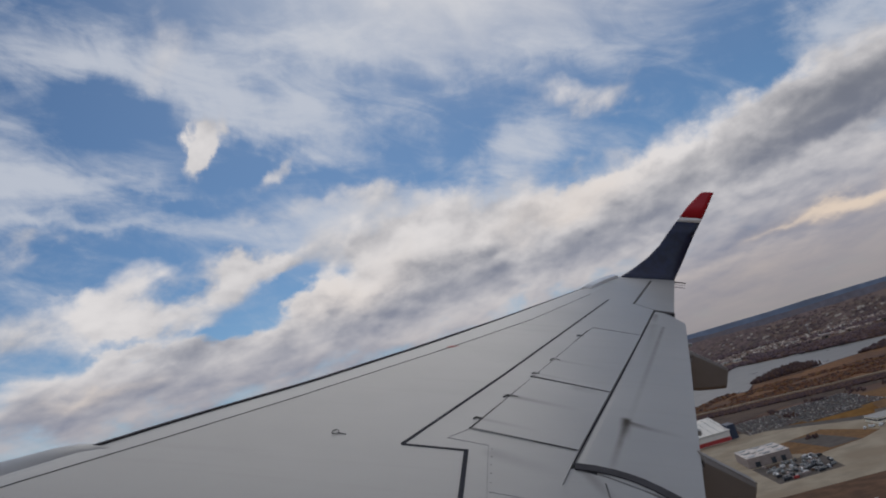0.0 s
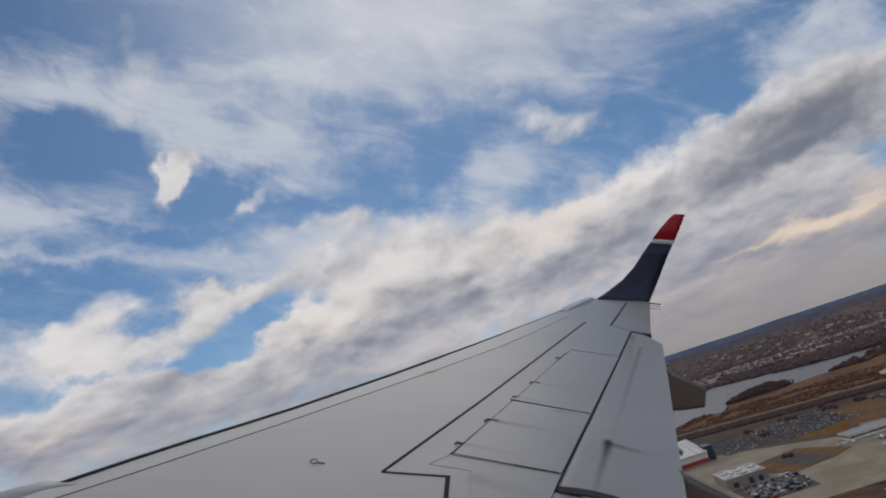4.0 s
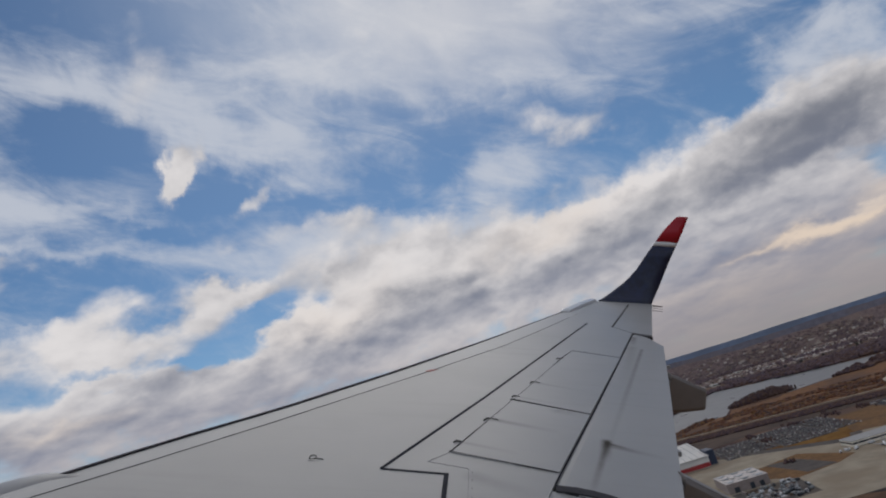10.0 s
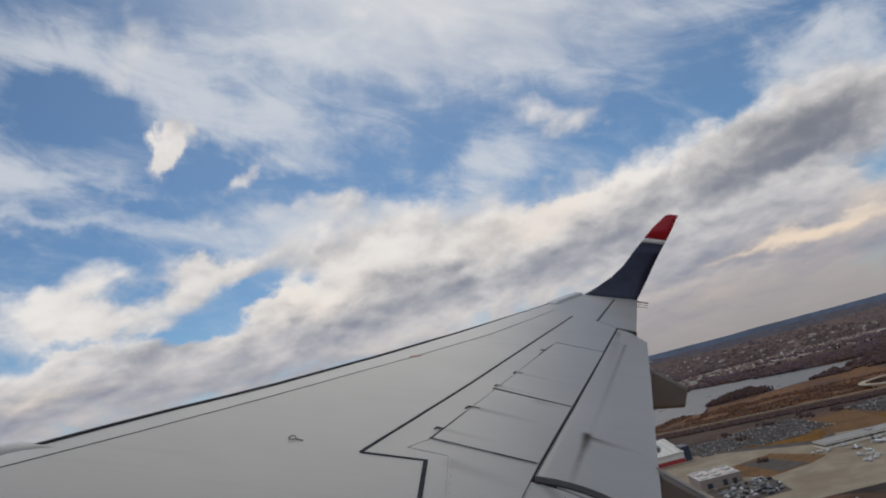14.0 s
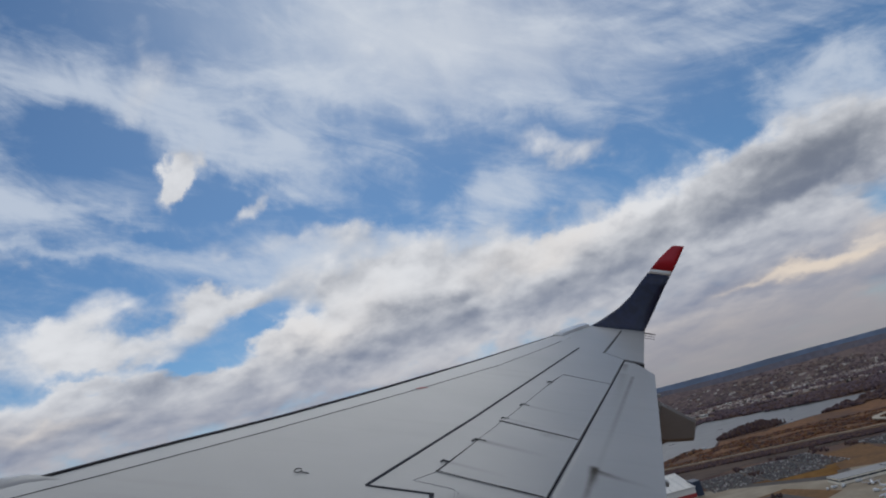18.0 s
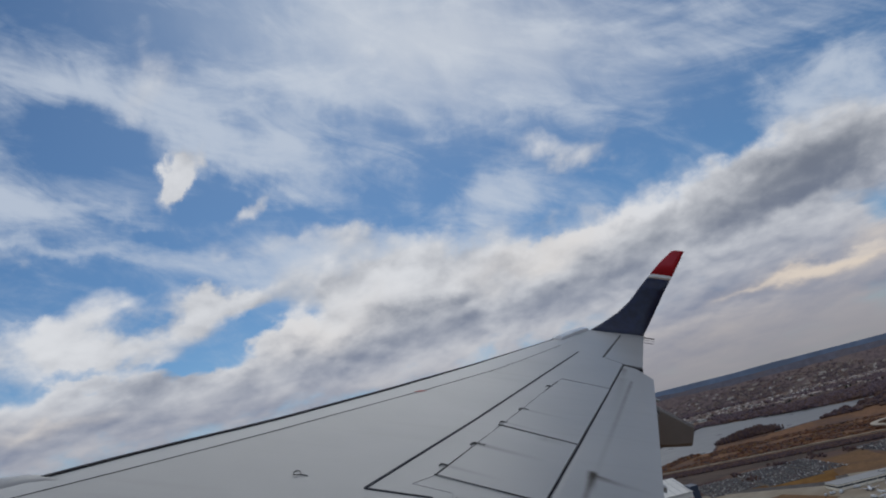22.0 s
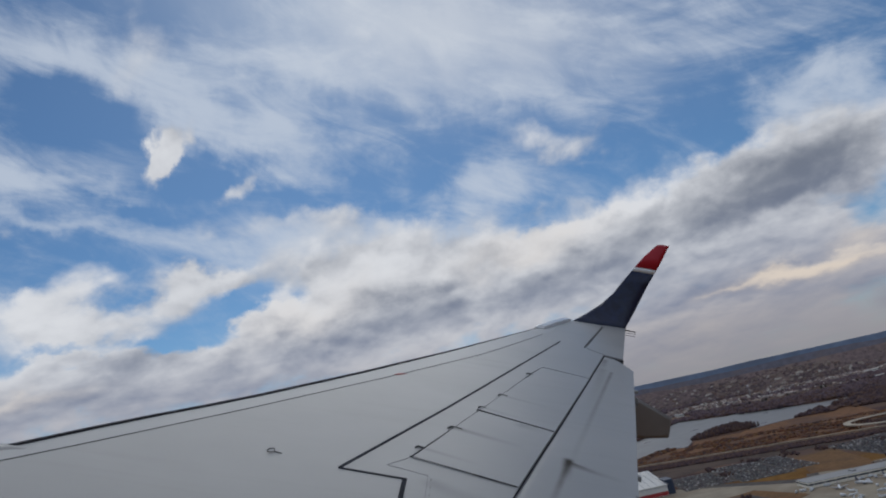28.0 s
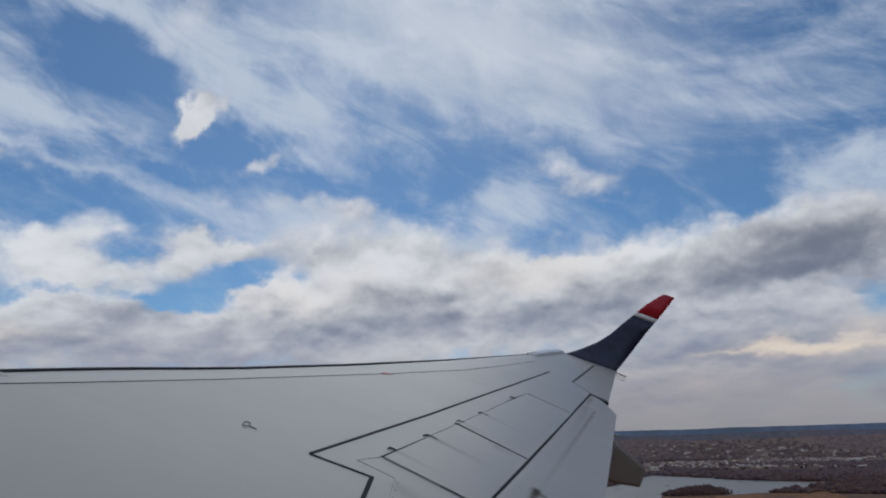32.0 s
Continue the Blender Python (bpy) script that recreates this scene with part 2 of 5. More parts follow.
# bright edges
SKY_LIT = [
    (-11.6, 11.1, 2.6, 1.3, 13, -0.7), (-4.3, 11.7, 6.7, 1.5, 1, -0.7), (5.4, 13.4, 4.4, 1.1, 5, -0.5), (14.4, 13.4, 3.7, 0.8, 14, -0.8), (20.6, 15.2, 3.1, 0.6, 22, -0.7),
    (27.1, 16.6, 3.1, 0.5, 13, -0.3), (-29.3, 14.5, 3.2, 2.1, -12, -0.5), (-25.5, 17.1, 4.6, 1.3, 0, -0.4), (28.4, 5.8, 5.0, 0.4, 1, -1.2), (24.5, 5.3, 3.9, 0.3, 1, -1),
    (21.0, 4.0, 5.9, 0.3, 0, -0.5), (-16.0, 14.8, 2.5, 0.8, 3, -0.6), (-30.3, 8.1, 2.8, 0.6, -2, -0.6), (-18.0, 25.0, 2.6, 1.2, 41, -0.5),
]
# cloud lit by the low light
SKY_WARM = [
    (27.9, 5.5, 5.6, 0.7, 1, 0.9), (23.7, 5.3, 4.0, 0.5, 1, 0.7), (30.8, 6.9, 2.0, 0.8, 1, 0.5), (-10.0, 10.3, 5.3, 1.8, 7, 0.25), (8.2, 12.2, 6.4, 1.3, 7, 0.3),
    (-29.6, 7.9, 4.2, 0.8, 0, 0.4), (18.7, 2.9, 7.5, 1.7, 0, 0.25),
]
# high thin cloud
SKY_VEIL = [
    (-28.0, 20.8, 6.2, 0.7, -14, 0.3), (-18.4, 30.0, 13.5, 2.3, -25, 0.3), (-3.6, 28.6, 13.3, 2.5, -19, 0.3), (-11.3, 25.0, 10.8, 1.8, -34, 0.28), (-26.1, 22.8, 9.5, 1.3, -19, 0.3),
    (-2.7, 14.5, 13.3, 2.2, -9, 0.32), (6.0, 17.8, 4.4, 2.2, 14, 0.35), (13.3, 23.3, 8.4, 1.7, -18, 0.15), (-7.5, 20.6, 6.6, 0.9, -33, 0.15), (31.5, 18.0, 3.9, 2.0, 0, 0.4),
]
# clear blue between
SKY_CLEAR = [
    (-23.9, 28.3, 4.0, 1.7, -24, -0.2), (-20.8, 20.6, 6.0, 0.7, -19, -0.3), (-4.3, 19.0, 4.0, 1.3, -23, -0.35), (1.7, 20.8, 3.6, 3.0, -14, -0.25), (24.0, 18.4, 3.3, 2.1, 1, -0.25),
    (-13.9, 23.3, 3.0, 1.3, -11, -0.2),
]
build_sky()

sun_data = bpy.data.lights.new("sun", "SUN")
sun_data.energy, sun_data.angle, sun_data.color = 0.9, radians(50), (1.0, 0.93, 0.80)
sun = new("sun", sun_data)
sun_way = Vector((math.sin(SUN_AZ) * math.cos(SUN_EL), math.cos(SUN_AZ) * math.cos(SUN_EL), math.sin(SUN_EL)))
sun.matrix_world = look(sun_way * 300, (0, 0, 0))


# ---- materials ----
def material(name, color, rough=0.6, metal=0.0, tone=0.15, grain=3.0, spots=0.0, bump=0.0, coat=0.0, other=None, patch=0.3, each=0.0, space="Object"):
    """Paint with two scales of variation, stains of another colour, fine relief and a chance tone for each object."""
    m = bpy.data.materials.new(name)
    m.use_nodes = True
    t = m.node_tree
    b = t.nodes["Principled BSDF"]
    coord = t.nodes.new("ShaderNodeTexCoord").outputs[space]
    fine, wide = noised(t, coord, grain, 6.0, 0.6), noised(t, coord, grain * patch * 0.3, 4.0, 0.55, 0.3)
    base = tuple(color) + (1,)
    lo, hi = tuple(c * (1 - tone) for c in color) + (1,), tuple(min(1, c * (1 + tone)) for c in color) + (1,)
    col = mixed(t, ramp01(t, fine, 0.3, 0.7), lo, hi)
    if other:
        col = mixed(t, calc(t, "MULTIPLY", ramp01(t, wide, 0.48 - spots * 0.3, 0.66), 0.85), col, tuple(other) + (1,))
    else:
        col = mixed(t, calc(t, "MULTIPLY", ramp01(t, wide, 0.4, 0.75), 0.5), col, lo)
    if each:
        info = t.nodes.new("ShaderNodeObjectInfo").outputs["Random"]
        k = t.nodes.new("ShaderNodeHueSaturation")
        t.links.new(col, k.inputs["Color"])
        sock(t, calc(t, "ADD", calc(t, "MULTIPLY", info, 2 * each), 1 - each), k.inputs["Value"])
        col = k.outputs[0]
    t.links.new(col, b.inputs["Base Color"])
    sock(t, calc(t, "ADD", calc(t, "MULTIPLY", fine, 0.16), rough - 0.08), b.inputs["Roughness"])
    b.inputs["Metallic"].default_value, b.inputs["Coat Weight"].default_value = metal, coat
    b.inputs["Specular IOR Level"].default_value = 0.15 if rough > 0.8 else 0.5
    if bump:
        n = t.nodes.new("ShaderNodeBump")
        n.inputs["Strength"].default_value, n.inputs["Distance"].default_value = bump, 0.02
        t.links.new(fine, n.inputs["Height"])
        t.links.new(n.outputs[0], b.inputs["Normal"])
    return m


def island_material(name, colors, rough=0.8, metal=0.0):
    """Many pieces in one mesh, each with a colour of its own."""
    m = bpy.data.materials.new(name)
    m.use_nodes = True
    t = m.node_tree
    b = t.nodes["Principled BSDF"]
    ramp = t.nodes.new("ShaderNodeValToRGB")
    ramp.color_ramp.interpolation = "CONSTANT"
    for n, c in enumerate(colors):
        e = ramp.color_ramp.elements[n] if n < 2 else ramp.color_ramp.elements.new(n / len(colors))
        e.position, e.color = n / len(colors), tuple(c) + (1,)
    t.links.new(t.nodes.new("ShaderNodeNewGeometry").outputs["Random Per Island"], ramp.inputs[0])
    tex = noised(t, t.nodes.new("ShaderNodeTexCoord").outputs["Object"], 0.15, 4)
    k = t.nodes.new("ShaderNodeHueSaturation")
    t.links.new(ramp.outputs[0], k.inputs["Color"])
    sock(t, calc(t, "ADD", tex, 0.5), k.inputs["Value"])
    t.links.new(k.outputs[0], b.inputs["Base Color"])
    b.inputs["Roughness"].default_value, b.inputs["Metallic"].default_value = rough, metal
    b.inputs["Specular IOR Level"].default_value = 0.1 if rough > 0.8 else 0.5
    return m


def ground_material():
    m = bpy.data.materials.new("dry_winter_grass")
    m.use_nodes = True
    t = m.node_tree
    b = t.nodes["Principled BSDF"]
    coord = t.nodes.new("ShaderNodeTexCoord").outputs["Object"]
    stretch = t.nodes.new("ShaderNodeMapping")
    stretch.inputs["Scale"].default_value = (0.75, 1.0, 1.0)
    t.links.new(coord, stretch.inputs["Vector"])
    s = stretch.outputs[0]
    fine, mid, wide, huge = noised(t, s, 0.22, 8, 0.65), noised(t, s, 0.035, 6, 0.6, 0.8), noised(t, s, 0.011, 5, 0.6, 0.5), noised(t, s, 0.0022, 5, 0.55, 0.3)
    col = mixed(t, ramp01(t, mid, 0.28, 0.74), (0.160, 0.087, 0.034, 1), (0.262, 0.147, 0.056, 1))
    col = mixed(t, calc(t, "MULTIPLY", ramp01(t, wide, 0.50, 0.68), 0.75), col, (0.105, 0.052, 0.028, 1))
    col = mixed(t, calc(t, "MULTIPLY", ramp01(t, fine, 0.55, 0.8), 0.32), col, (0.10, 0.065, 0.030, 1))
    # beyond the airfield the land is brown scrub and dull wood
    sep = t.nodes.new("ShaderNodeSeparateXYZ")
    t.links.new(coord, sep.inputs[0])
    scrub = mixed(t, ramp01(t, huge, 0.44, 0.57), (0.085, 0.058, 0.058, 1), (0.165, 0.112, 0.086, 1))
    scrub = mixed(t, calc(t, "MULTIPLY", ramp01(t, wide, 0.5, 0.64), 0.7), scrub, (0.135, 0.098, 0.096, 1))
    tan_land = calc(t, "MULTIPLY", ramp01(t, sep.outputs[1], 3000.0, 3500.0), calc(t, "ADD", calc(t, "MULTIPLY", ramp01(t, wide, 0.4, 0.62), 0.5), 0.4))
    scrub = mixed(t, tan_land, scrub, (0.235, 0.170, 0.125, 1))
    far = ramp01(t, calc(t, "ADD", sep.outputs[1], calc(t, "MULTIPLY", calc(t, "SUBTRACT", huge, 0.5), 300.0)), 1150.0, 1300.0)
    col = mixed(t, far, col, scrub)
    t.links.new(col, b.inputs["Base Color"])
    b.inputs["Roughness"].default_value, b.inputs["Specular IOR Level"].default_value = 0.95, 0.0
    n = t.nodes.new("ShaderNodeBump")
    n.inputs["Strength"].default_value, n.inputs["Distance"].default_value = 0.6, 0.5
    t.links.new(fine, n.inputs["Height"])
    t.links.new(n.outputs[0], b.inputs["Normal"])
    return m


M = {}
M["grass"] = ground_material()
M["concrete"] = material("pale_concrete", (0.325, 0.275, 0.205), 0.9, tone=0.15, grain=0.04, other=(0.26, 0.205, 0.145), patch=0.8, spots=0.1)
M["asphalt"] = material("dark_asphalt", (0.022, 0.017, 0.018), 0.95, tone=0.2, grain=0.06, other=(0.036, 0.028, 0.025), patch=0.6)
M["old_asphalt"] = material("faded_asphalt", (0.098, 0.084, 0.076), 0.9, tone=0.2, grain=0.06, other=(0.14, 0.11, 0.085), patch=0.8)
M["pond"] = material("teal_grey_water", (0.05, 0.055, 0.065), 0.3, tone=0.1, grain=0.01)
M["pond"].node_tree.nodes["Principled BSDF"].inputs["Specular IOR Level"].default_value = 0.15
M["tan_road"] = material("tan_earth_and_concrete", (0.31, 0.245, 0.175), 0.95, tone=0.2, grain=0.06)
M["worn"] = material("worn_dark_asphalt", (0.040, 0.031, 0.030), 0.95, tone=0.25, grain=0.08, other=(0.085, 0.052, 0.028), patch=0.8, spots=0.1)
M["water"] = material("murky_water", (0.080, 0.062, 0.043), 0.5, tone=0.1, grain=0.03)
M["water"].node_tree.nodes["Principled BSDF"].inputs["Specular IOR Level"].default_value = 0.06
M["river"] = material("pale_river_water", (0.105, 0.102, 0.096), 0.3, tone=0.1, grain=0.01)
M["river"].node_tree.nodes["Principled BSDF"].inputs["Specular IOR Level"].default_value = 0.25
M["bank"] = material("brown_reed_bank", (0.090, 0.048, 0.034), 0.95, tone=0.35, grain=0.3, other=(0.125, 0.07, 0.032), patch=0.4)
M["reed"] = island_material("brown_reeds", [(0.085, 0.036, 0.024), (0.10, 0.046, 0.026), (0.07, 0.034, 0.025), (0.125, 0.065, 0.032)], 0.95)
M["mark_yellow"] = material("yellow_marking", (0.40, 0.29, 0.06), 0.85, tone=0.2, grain=0.3)
M["mark_white"] = material("white_marking", (0.7, 0.69, 0.66), 0.8, tone=0.15, grain=0.3)
M["white_wall"] = material("white_cladding", (0.78, 0.76, 0.71), 0.6, tone=0.08, grain=0.1)
M["white_roof"] = material("white_roofing", (0.66, 0.64, 0.60), 0.7, tone=0.08, grain=0.06, other=(0.7, 0.67, 0.62), patch=0.9)
M["shop_roof"] = material("pinkish_white_roofing", (0.60, 0.54, 0.50), 0.7, tone=0.12, grain=0.08, other=(0.42, 0.37, 0.34), patch=0.9, spots=0.2)
M["grey_roof"] = material("grey_roofing", (0.30, 0.31, 0.31), 0.8, tone=0.15, grain=0.06, other=(0.22, 0.23, 0.235), patch=0.9)
M["blue_roof"] = material("blue_grey_roofing", (0.16, 0.195, 0.21), 0.75, tone=0.15, grain=0.05, other=(0.12, 0.15, 0.17), patch=0.9)
M["blue_wall"] = material("pale_blue_cladding", (0.20, 0.25, 0.28), 0.5, tone=0.1, grain=0.1)
M["dark_wall"] = material("dark_steel_and_shade", (0.035, 0.042, 0.055), 0.5, tone=0.2, grain=0.1)
M["navy_wall"] = material("navy_cladding", (0.03, 0.045, 0.085), 0.55, tone=0.15, grain=0.1)
M["red_wall"] = material("red_cladding", (0.42, 0.045, 0.045), 0.6, tone=0.12, grain=0.1)
M["beige_wall"] = material("beige_concrete", (0.80, 0.67, 0.47), 0.8, tone=0.08, grain=0.08)
M["pale_wall"] = material("cream_concrete", (0.86, 0.80, 0.68), 0.8, tone=0.08, grain=0.08)
M["window"] = material("dark_window_band", (0.05, 0.055, 0.06), 0.25, tone=0.15, grain=0.1)
M["brown_wall"] = material("brown_brick", (0.15, 0.10, 0.075), 0.85, tone=0.15, grain=0.2)
M["plane_white"] = material("white_airliner_paint", (0.74, 0.74, 0.75), 0.35, tone=0.05, grain=0.3)
M["plane_grey"] = material("grey_airliner_paint", (0.42, 0.43, 0.45), 0.35, tone=0.05, grain=0.3)
M["plane_yellow"] = material("yellow_airliner_paint", (0.78, 0.47, 0.02), 0.35, tone=0.05, grain=0.3)
M["plane_blue"] = material("navy_airliner_paint", (0.03, 0.045, 0.10), 0.35, tone=0.05, grain=0.3)
M["plane_red"] = material("red_airliner_paint", (0.45, 0.03, 0.04), 0.35, tone=0.05, grain=0.3)
M["tyre"] = material("black_rubber", (0.02, 0.02, 0.02), 0.9, tone=0.2, grain=8)
M["cars"] = island_material("car_paints", [(0.17, 0.158, 0.148), (0.04, 0.038, 0.04), (0.10, 0.094, 0.092), (0.10, 0.05, 0.045), (0.50, 0.47, 0.43), (0.05, 0.05, 0.066), (0.07, 0.064, 0.06), (0.12, 0.105, 0.095)], 0.35)
M["houses"] = island_material("house_walls_and_roofs", [(0.72, 0.66, 0.58), (0.30, 0.23, 0.20), (0.26, 0.20, 0.19), (0.36, 0.29, 0.25), (0.22, 0.17, 0.17), (0.28, 0.19, 0.16), (0.24, 0.19, 0.19), (0.52, 0.44, 0.37), (0.20, 0.16, 0.16), (0.30, 0.24, 0.21)], 0.85)
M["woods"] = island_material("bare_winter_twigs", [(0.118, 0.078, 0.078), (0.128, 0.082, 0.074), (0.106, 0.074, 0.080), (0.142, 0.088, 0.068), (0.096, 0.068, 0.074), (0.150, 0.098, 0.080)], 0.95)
# far copy of the woods, lightened and greyed to paint in haze
M["far_woods"] = island_material("haze_paled_winter_twigs", [(0.165, 0.118, 0.128), (0.178, 0.124, 0.126), (0.150, 0.115, 0.130), (0.185, 0.128, 0.118), (0.135, 0.100, 0.112)], 0.95)
M["pines"] = island_material("dark_evergreens", [(0.035, 0.045, 0.035), (0.05, 0.05, 0.04)], 0.95)
M["far_plain"] = material("distant_brown_plain", (0.235, 0.175, 0.165), 0.95, tone=0.25, grain=0.05, other=(0.30, 0.225, 0.185), patch=0.5)
M["disused"] = material("overgrown_old_tarmac", (0.062, 0.046, 0.035), 0.95, tone=0.2, grain=0.08, other=(0.13, 0.08, 0.035), patch=0.8, spots=0.2)
M["rust_scrub"] = material("rust_brown_reeds", (0.195, 0.096, 0.046), 0.95, tone=0.3, grain=0.05, other=(0.105, 0.064, 0.048), patch=0.5, spots=0.1)
M["rust_bush"] = island_material("rust_brown_bushes", [(0.185, 0.085, 0.045), (0.140, 0.068, 0.046), (0.195, 0.105, 0.052), (0.10, 0.066, 0.058), (0.145, 0.085, 0.062)], 0.95)
M["dark_scrub"] = material("dark_bare_scrub", (0.082, 0.058, 0.046), 0.95, tone=0.3, grain=0.06, other=(0.115, 0.078, 0.06), patch=0.5)
M["field"] = material("dry_orange_grass", (0.190, 0.102, 0.044), 0.95, tone=0.25, grain=0.12, other=(0.135, 0.078, 0.040), patch=0.5)
M["verge"] = material("dull_brown_verge", (0.118, 0.066, 0.040), 0.95, tone=0.3, grain=0.06, other=(0.075, 0.045, 0.033), patch=0.6)
M["slate_roof"] = material("pale_slate_roofing", (0.33, 0.32, 0.31), 0.8, tone=0.12, grain=0.05, other=(0.27, 0.265, 0.26), patch=0.9)
# the blue of distance haze is mixed into the ridge's base colour
M["far_hills"] = material("haze_blue_woodland", (0.200, 0.250, 0.340), 0.95, tone=0.10, grain=0.02, other=(0.175, 0.205, 0.265), patch=0.5)
# halfway tone between plain and ridge: haze painted as a colour step
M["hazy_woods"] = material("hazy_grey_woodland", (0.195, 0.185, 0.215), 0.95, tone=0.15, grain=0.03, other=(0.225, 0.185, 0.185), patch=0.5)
M["ramp"] = material("tan_grey_concrete", (0.50, 0.43, 0.34), 0.9, tone=0.12, grain=0.1)
M["shop_wall"] = material("pinkish_grey_block_wall", (0.36, 0.30, 0.275), 0.85, tone=0.12, grain=0.2)


# smears on the wing: from, to, width, strength
SMEARS = [
    (0.97, 5.87, 1.40, 5.70, 0.06, 0.30), (1.40, 6.89, 1.75, 6.75, 0.05, 0.2), (0.75, 5.40, 1.10, 5.27, 0.04, 0.2), (1.20, 6.45, 1.5, 6.33, 0.04, 0.15), (1.72, 5.55, 1.47, 4.80, 0.035, 0.6),
    (1.735, 5.62, 1.65, 5.30, 0.055, 0.7), (1.735, 5.60, 1.69, 5.44, 0.036, 1.3), (1.74, 5.53, 2.02, 5.40, 0.06, 0.35), (1.74, 5.57, 1.86, 5.49, 0.04, 0.7), (2.80, 8.60, 1.75, 5.60, 0.036, 0.38),
    (2.90, 9.30, 2.72, 8.70, 0.06, 0.4), (2.72, 8.70, 2.2, 7.0, 0.10, 0.2), (1.32, 4.85, 1.45, 4.4, 0.06, 0.4), (0.85, 4.9, 1.2, 4.7, 0.10, 0.15), (1.50, 6.15, 1.66, 6.08, 0.10, 0.2),
]


def wing_paint():
    m = bpy.data.materials.new("worn_pale_grey_wing_paint")
    m.use_nodes = True
    t = m.node_tree
    b = t.nodes["Principled BSDF"]
    coord = t.nodes.new("ShaderNodeTexCoord").outputs["Object"]
    flow = t.nodes.new("ShaderNodeMapping")
    flow.inputs["Scale"].default_value = (0.35, 5.0, 1.0)
    flow.inputs["Rotation"].default_value = (0, 0, radians(-6))
    t.links.new(coord, flow.inputs["Vector"])
    streak, soft, grain = noised(t, flow.outputs[0], 1.6, 6, 0.6, 0.2), noised(t, coord, 0.55, 4, 0.5), noised(t, coord, 55.0, 3, 0.6)
    # broad tone patches put faint sky reflections into the paint colour
    col = mixed(t, ramp01(t, soft, 0.3, 0.7), (0.296, 0.294, 0.289, 1), (0.369, 0.362, 0.352, 1))
    col = mixed(t, calc(t, "MULTIPLY", ramp01(t, streak, 0.50, 0.8), 0.30), col, (0.25, 0.24, 0.225, 1))
    col = mixed(t, calc(t, "MULTIPLY", ramp01(t, grain, 0.6, 0.85), 0.10), col, (0.30, 0.29, 0.28, 1))
    # oily smears that run aft from hinges and actuators
    sep = t.nodes.new("ShaderNodeSeparateXYZ")
    t.links.new(coord, sep.inputs[0])
    smear, grimy = noised(t, coord, 9.0, 4, 0.6), 0.0
    for x0, y0, x1, y1, w, gain in SMEARS:
        dx, dy = x1 - x0, y1 - y0
        qx, qy = calc(t, "SUBTRACT", sep.outputs[0], x0), calc(t, "SUBTRACT", sep.outputs[1], y0)
        along = calc(t, "ADD", calc(t, "MULTIPLY", qx, dx / (dx * dx + dy * dy)), calc(t, "MULTIPLY", qy, dy / (dx * dx + dy * dy)), clamp=True)
        ex, ey = calc(t, "SUBTRACT", qx, calc(t, "MULTIPLY", along, dx)), calc(t, "SUBTRACT", qy, calc(t, "MULTIPLY", along, dy))
        d = calc(t, "SQRT", calc(t, "ADD", calc(t, "MULTIPLY", ex, ex), calc(t, "MULTIPLY", ey, ey)))
        k = calc(t, "MULTIPLY", calc(t, "SUBTRACT", 1.0, ramp01(t, d, 0.0, w)), calc(t, "SUBTRACT", 1.15, along))
        k = calc(t, "MULTIPLY", calc(t, "MULTIPLY", k, gain), calc(t, "ADD", smear, 0.5), clamp=True)
        col = mixed(t, k, col, (0.085, 0.078, 0.070, 1))
        grimy = calc(t, "MAXIMUM", grimy, k)
    t.links.new(col, b.inputs["Base Color"])
    sock(t, calc(t, "MULTIPLY", calc(t, "SUBTRACT", 1.0, grimy), 0.36), b.inputs["Specular IOR Level"])
    sock(t, calc(t, "ADD", calc(t, "ADD", calc(t, "MULTIPLY", soft, 0.16), 0.32), calc(t, "MULTIPLY", grimy, 0.4)), b.inputs["Roughness"])
    n = t.nodes.new("ShaderNodeBump")
    n.inputs["Strength"].default_value, n.inputs["Distance"].default_value = 0.26, 0.02
    t.links.new(noised(t, coord, 1.7, 2, 0.4), n.inputs["Height"])
    t.links.new(n.outputs[0], b.inputs["Normal"])
    return m


M["skin"] = wing_paint()
M["slat"] = material("pale_slat_paint", (0.335, 0.337, 0.34), 0.40, tone=0.05, grain=2.0)
M["line_black"] = material("faded_black_wing_line", (0.030, 0.031, 0.040), 0.85, tone=0.3, grain=6)
M["joint"] = material("dirty_panel_joint", (0.12, 0.117, 0.115), 0.85, tone=0.35, grain=7)
M["faint"] = material("faint_panel_joint", (0.235, 0.232, 0.228), 0.7, tone=0.25, grain=7)
M["seal"] = material("dark_seal_and_shade", (0.052, 0.050, 0.056), 0.85, tone=0.25, grain=5)
M["fairing"] = material("grey_fairing_paint", (0.20, 0.182, 0.172), 0.5, tone=0.1, grain=2)
M["winglet_blue"] = material("navy_winglet_paint", (0.010, 0.017, 0.056), 0.42, tone=0.3, grain=9, other=(0.022, 0.030, 0.066), patch=0.9, spots=0.1)
M["winglet_red"] = material("red_winglet_paint", (0.48, 0.012, 0.030), 0.4, tone=0.08, grain=3)
M["winglet_white"] = material("white_winglet_paint", (0.74, 0.74, 0.74), 0.35, tone=0.05, grain=3, coat=0.2)
M["tick_red"] = material("red_stencil", (0.35, 0.10, 0.09), 0.6, tone=0.2, grain=9)


# ---- mesh helpers ----
def mesh(name, verts, faces, mat, smooth=False):
    me = bpy.data.meshes.new(name)
    me.from_pydata([tuple(v) for v in verts], [], faces)
    me.materials.append(mat)
    if smooth:
        me.polygons.foreach_set("use_smooth", [True] * len(me.polygons))
    me.update()
    return me


